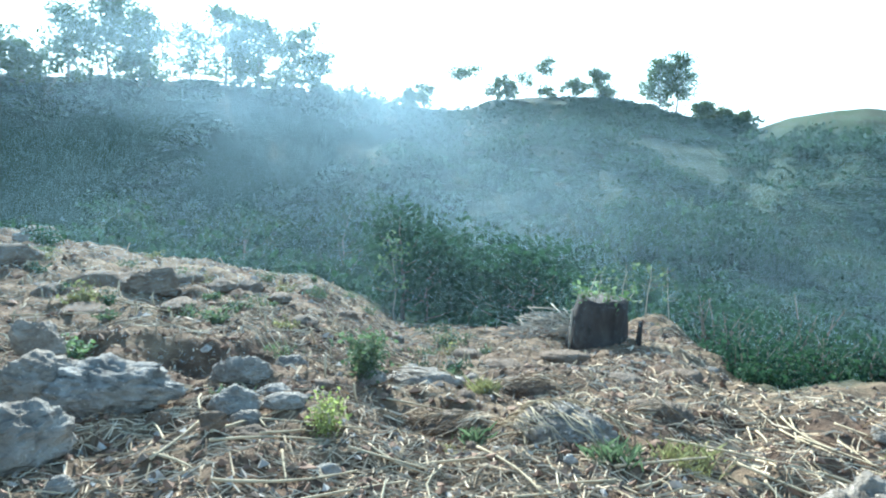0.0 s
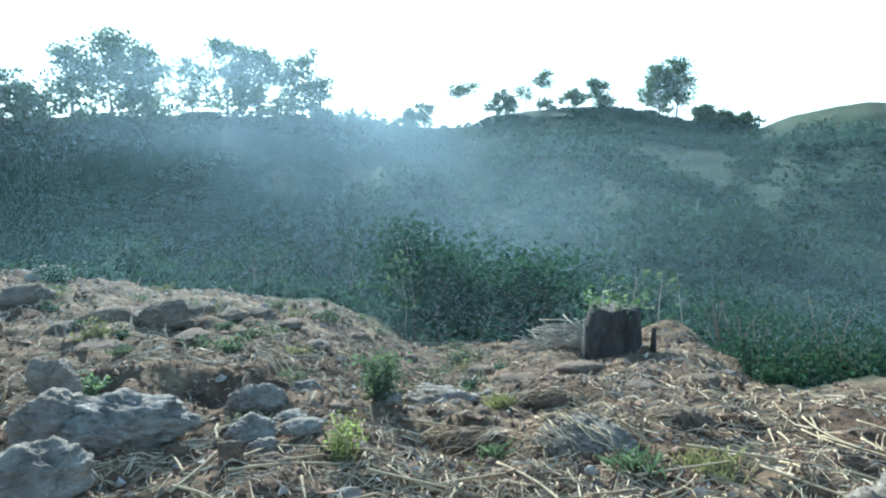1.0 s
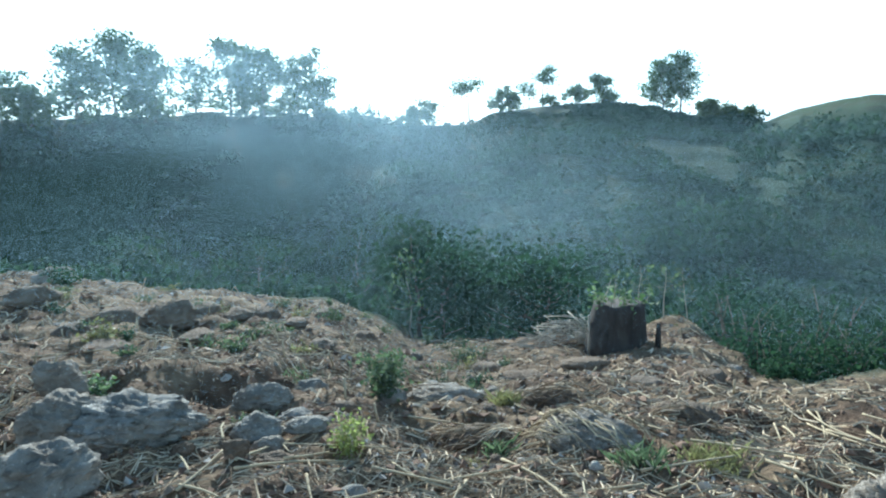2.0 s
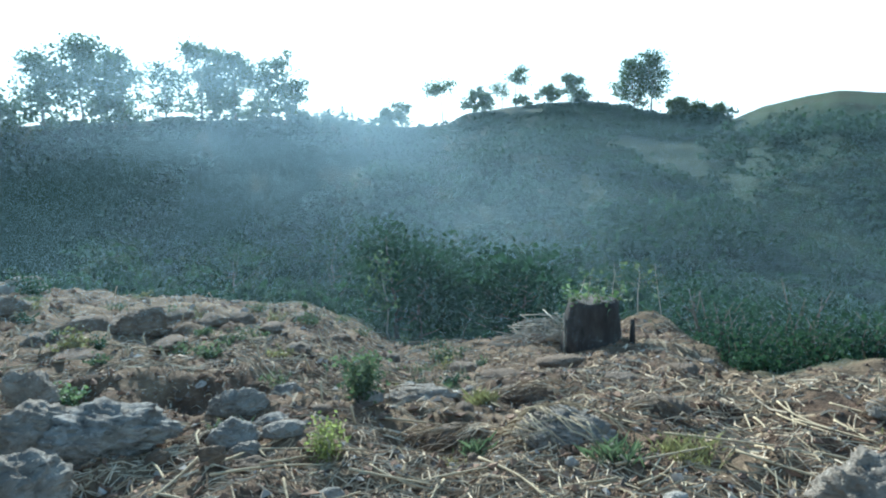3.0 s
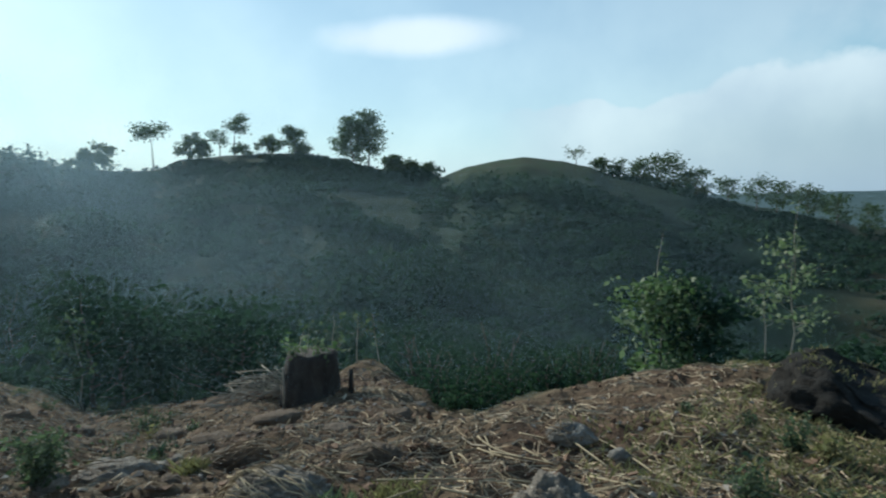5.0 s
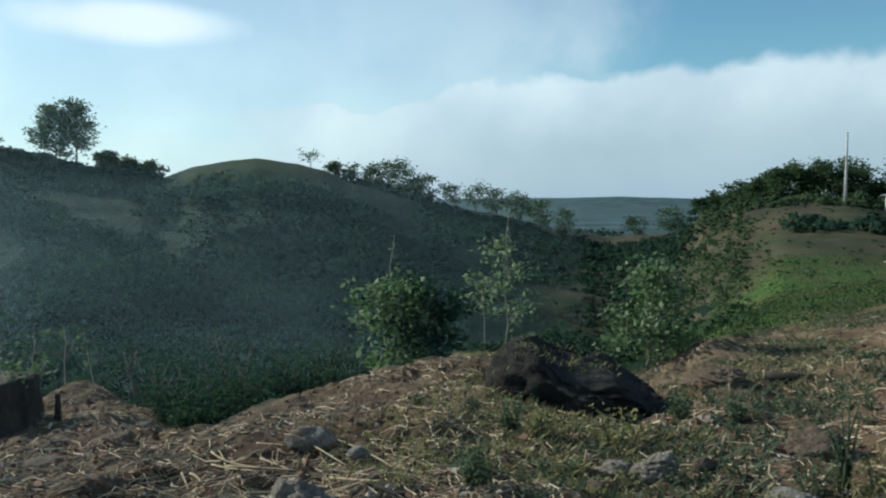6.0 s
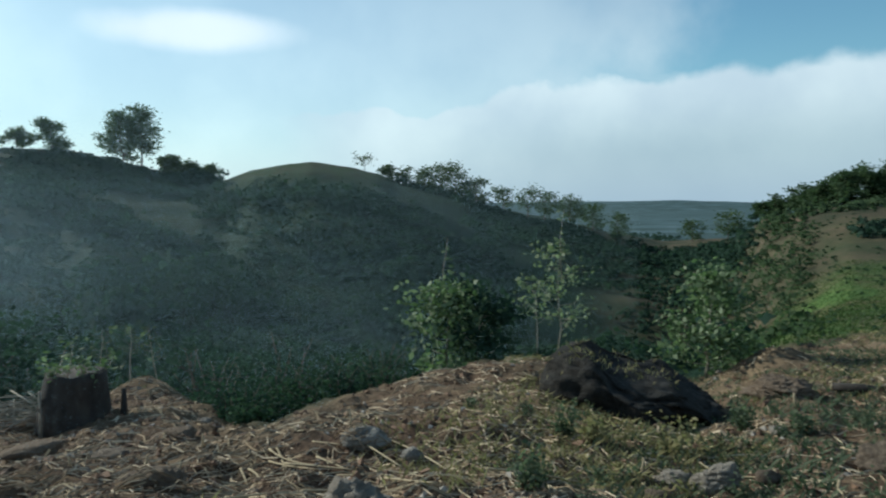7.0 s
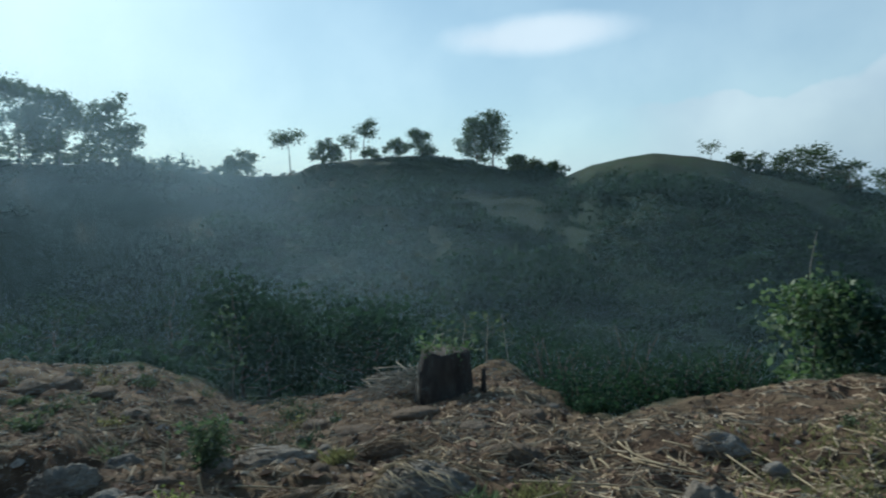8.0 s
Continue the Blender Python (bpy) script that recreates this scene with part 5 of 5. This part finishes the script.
def husks(name, count, az0, az1, r0, r1, label, material, seed):
    """Torn, curled pieces of dry leaf and husk standing out of the soil at all angles."""
    rng = np.random.default_rng(seed)
    az, r = rng.uniform(az0, az1, count), np.sqrt(rng.uniform(r0 ** 2, r1 ** 2, count))
    ok = r < band(BROW, az)[0] + 0.4
    x, y = (r * np.sin(np.radians(az)))[ok], (r * np.cos(np.radians(az)))[ok]
    ok = fbm(x, y, 0.9, 2, 97) + rng.uniform(-0.7, 0.8, len(x)) > 0
    x, y = x[ok], y[ok]
    n = len(x)
    t, tip = rng.uniform(0, 2 * math.pi, n), rng.normal(size=n) * 0.6
    ln = 0.034 * rng.lognormal(0, 0.4, n)
    wd = ln * rng.uniform(0.06, 0.16, n)
    along = np.stack([np.cos(t), np.sin(t), 0 * t], 1)
    over = np.stack([-np.sin(t) * np.cos(tip), np.cos(t) * np.cos(tip), np.sin(tip)], 1)
    foot = np.stack([x, y, ground_height(x, y) + 0.6 * wd], 1)
    rows = []
    for s, w in ((-1, 0.5), (0, 1.0), (1, 0.35)):
        c = foot + along * (s * ln)[:, None] + np.array([0, 0, 1.0]) * ((1 - abs(s)) * ln * rng.uniform(0.0, 0.7, n))[:, None]
        rows += [c - over * (w * wd)[:, None], c + over * (w * wd)[:, None]]
    v = np.stack(rows, 1).reshape(-1, 3)
    f = (np.array([(0, 1, 3, 2), (2, 3, 5, 4)])[None] + (np.arange(n) * 6)[:, None, None]).reshape(-1, 4)
    me = bpy.data.meshes.new(name)
    me.from_pydata(v.tolist(), [], f.tolist())
    me.materials.append(material)
    return tagged(new(name, me), label, "straw", kind="stuff")


husks("husk_litter", 17000, -44, 20, 4.5, 14, "torn pale husks and leaf scraps over the bank", STRAW, 68)
husks("husk_scraps", 15000, 15, 92, 3.6, 20, "torn dry leaf scraps among the stubble", STRAW, 69)


def drape(name, az, r, wide, high, count, label, seed, deep=0.7, length=0.34, thick=0.0045, cross=0.7, material=None, lean=0.0):
    """A heap of dry stems that follows the hump beneath it."""
    r, high = r + 0.45 * deep * wide, max(0.5 * high, high - 0.2 * wide * deep)
    rng = np.random.default_rng(seed)
    mid = spot(az, r)
    g = Geo()
    for k in range(count):
        cx, cy, t = rng.uniform(-0.5, 0.5) * wide, rng.uniform(-0.5, 0.5) * wide * deep, lean + rng.normal() * cross
        ln, pts = length * rng.uniform(0.4, 1.0) * 0.5, []
        lift = rng.uniform(0, 0.05) * high
        for s in (-1, -0.33, 0.33, 1):
            x, y = cx + math.cos(t) * s * ln, cy + math.sin(t) * s * ln
            dome = max(0.0, 1 - (x / (0.62 * wide)) ** 2 - (y / (0.62 * wide * deep)) ** 2)
            a = radians(az)
            wx, wy = mid.x + x * math.cos(a) + y * math.sin(a), mid.y - x * math.sin(a) + y * math.cos(a)
            pts.append(Vector((wx, wy, float(ground_height(wx, wy)) + high * 0.94 * dome ** 0.5 + 0.008 + lift)) - mid)
        q = thick * rng.uniform(0.5, 1.3)
        g.tube(pts, [q, q, q * 0.9, q * 0.6], 4)
    ob = new(name, mesh_of(name, g, material or STRAW))
    ob.location = mid
    return tagged(ob, label, "straw", kind="stuff")


drape("straw_heap", 10.5, 4.05, 0.74, 0.26, 60, "dry stalks heaped over a low grey stone", 71, 0.7, 0.42, 0.0045, 0.35, STALK, -0.7)
drape("straw_heap", 1.1, 4.37, 0.56, 0.20, 70, "dry straw heaped over a low stone", 72, 0.7, 0.45, 0.0045, 0.4, STRAW, 0.35)
drape("straw_heap", -1.8, 5.68, 0.76, 0.25, 24, "thin dry straw over a grey hump", 73)
drape("straw_heap", 7.2, 5.84, 0.65, 0.23, 60, "dry straw over a dark hump", 74, 0.7, 0.45, 0.005, 0.5)
drape("straw_heap", 18.4, 4.83, 0.47, 0.16, 30, "dry straw on a flat stone", 75)
drape("straw_heap", 35.4, 5.52, 0.44, 0.23, 30, "dry stalks around a rounded stone", 76)


def brush_pile(az, r, wide, high, count, seed):
    """A loose heap of cut twigs thrown over one another."""
    rng = np.random.default_rng(seed)
    mid = spot(az, r)
    g = Geo()
    for k in range(count):
        u, t = rng.uniform(-0.5, 0.5, 2), rng.normal() * 0.7
        x, y = u[0] * wide, u[1] * 0.7 * wide
        room = high * max(0.05, 1 - (2 * u[0]) ** 2 - 0.6 * (2 * u[1]) ** 2)
        base = Vector((mid.x + x * math.cos(radians(az)) + y * math.sin(radians(az)), mid.y - x * math.sin(radians(az)) + y * math.cos(radians(az)), 0))
        base.z = float(ground_height(base.x, base.y)) + room * rng.uniform(0.1, 1.0)
        ln = rng.uniform(0.1, 0.32) * wide
        way = Vector((math.cos(t - radians(az)), math.sin(t - radians(az)), rng.normal() * 0.22)) * ln
        q = 0.007 * rng.uniform(0.6, 1.7)
        g.tube([base - way - mid, base + Vector((0, 0, 0.05 * ln)) - mid, base + way - mid], [q, 0.85 * q, 0.5 * q], 4)
    ob = new("brush_pile", mesh_of("brush_pile", g, BARK_PALE))
    ob.location = mid
    return tagged(ob, "grey pile of cut twigs at the field's edge", "brush", kind="stuff")


brush_pile(9.0, 10.2, 1.25, 0.42, 150, 78)


def stalk(az, r, length, turn, seed):
    """One long cut maize stalk with its nodes, lying on the soil."""
    rng = np.random.default_rng(seed)
    a = radians(turn - az)
    mid = spot(az, r)
    pts, radii = [], []
    steps = [(k / 8 - 0.5) * length for k in range(9)]
    xy = [(mid.x + math.cos(a) * s, mid.y + math.sin(a) * s) for s in steps]
    soil = [float(ground_height(x, y)) for x, y in xy]
    line = [soil[0] + (soil[8] - soil[0]) * k / 8 for k in range(9)]
    lift = min(0.06, max(g - q for g, q in zip(soil, line))) + 0.008
    bow = rng.normal() * 0.06 * length
    for k in range(9):
        side = bow * math.sin(math.pi * k / 8)
        pts.append(Vector((xy[k][0] - math.sin(a) * side, xy[k][1] + math.cos(a) * side, line[k] + lift)) - mid)
        radii.append((0.0072 if k % 2 else 0.009) * (1.1 - 0.45 * k / 8))
    ob = new("maize_stalk", mesh_of("maize_stalk", Geo().tube(pts, radii, 6), STALK))
    ob.location = mid
    return tagged(ob, "long pale dry maize stalk lying on soil", "stalk", "cut stalks in the field")


STALKS = [
    (-24.4, 4.09, 0.64, -80), (-15.6, 4.19, 0.50, -86), (-17.5, 4.00, 0.56, 56), (0.6, 3.63, 0.44, 16), (-14.0, 3.41, 0.28, -86), (-1.0, 3.48, 0.18, -122), (-1.8, 4.97, 0.60, 21), (-11.2, 3.72, 0.19, 48),
    (14.2, 4.55, 0.53, -40), (8.2, 4.61, 0.74, -65), (26.1, 5.33, 0.69, -83), (29.2, 5.39, 0.87, -64), (28.5, 5.49, 0.34, -83), (32.4, 5.21, 0.50, -64), (24.2, 4.55, 0.43, -83), (27.5, 3.86, 0.20, -46),
    (26.4, 4.25, 0.54, -80), (-14.0, 3.83, 0.30, 32), (-22.3, 3.49, 0.17, 97), (12.4, 3.53, 0.35, -160)
]
STALKS_BY_ROCK = [
    (39.4, 5.28, 1.49, -70), (28.2, 5.64, 0.68, -85), (31.3, 5.13, 0.66, -39), (32.1, 5.72, 0.34, -45), (25.3, 5.45, 0.44, -83), (30.1, 5.46, 1.08, -58), (59.1, 7.04, 0.77, -72), (39.1, 4.28, 0.63, -59),
    (35.9, 5.41, 1.27, -70), (46.2, 7.57, 0.55, -66), (81.5, 5.27, 0.34, -16), (81.0, 5.19, 0.16, -1)
]
for k, (az, r, length, turn) in enumerate(STALKS + STALKS_BY_ROCK):
    stalk(az, r, length, turn, 500 + k)
rng = np.random.default_rng(44)
for k in range(70):
    az, r = rng.uniform(-38, 88), 3.0 + 6 * rng.uniform() ** 1.5
    if r < band(BROW, np.array(az))[0] - 0.5:
        stalk(az, r, rng.uniform(0.25, 0.8), rng.normal() * 50, 600 + k)


def stub(az, r, high, lean, seed):
    """The cut foot of a maize plant, still standing."""
    rng = np.random.default_rng(seed)
    mid = spot(az, r, -0.02)
    t = rng.uniform(0, 6.28)
    tip = Vector((math.cos(t) * lean * high, math.sin(t) * lean * high, high))
    g = Geo().tube([(0, 0, 0), tip * 0.5, tip], [0.012, 0.01, 0.009], 6)
    ob = new("maize_stub", mesh_of("maize_stub", g, STALK))
    ob.location = mid
    return tagged(ob, "short pale cut maize stub standing in soil", "stub", "cut maize stubs")


rng = np.random.default_rng(46)
for k in range(130):
    az, r = (rng.uniform(-36, 84), rng.uniform(4.5, 12)) if k < 54 else (rng.uniform(-36, 4), rng.uniform(6, 12.5))
    if r < band(BROW, np.array(az))[0] - 0.4:
        stub(az, r, rng.uniform(0.07, 0.2), rng.uniform(0.1, 0.7), 900 + k)
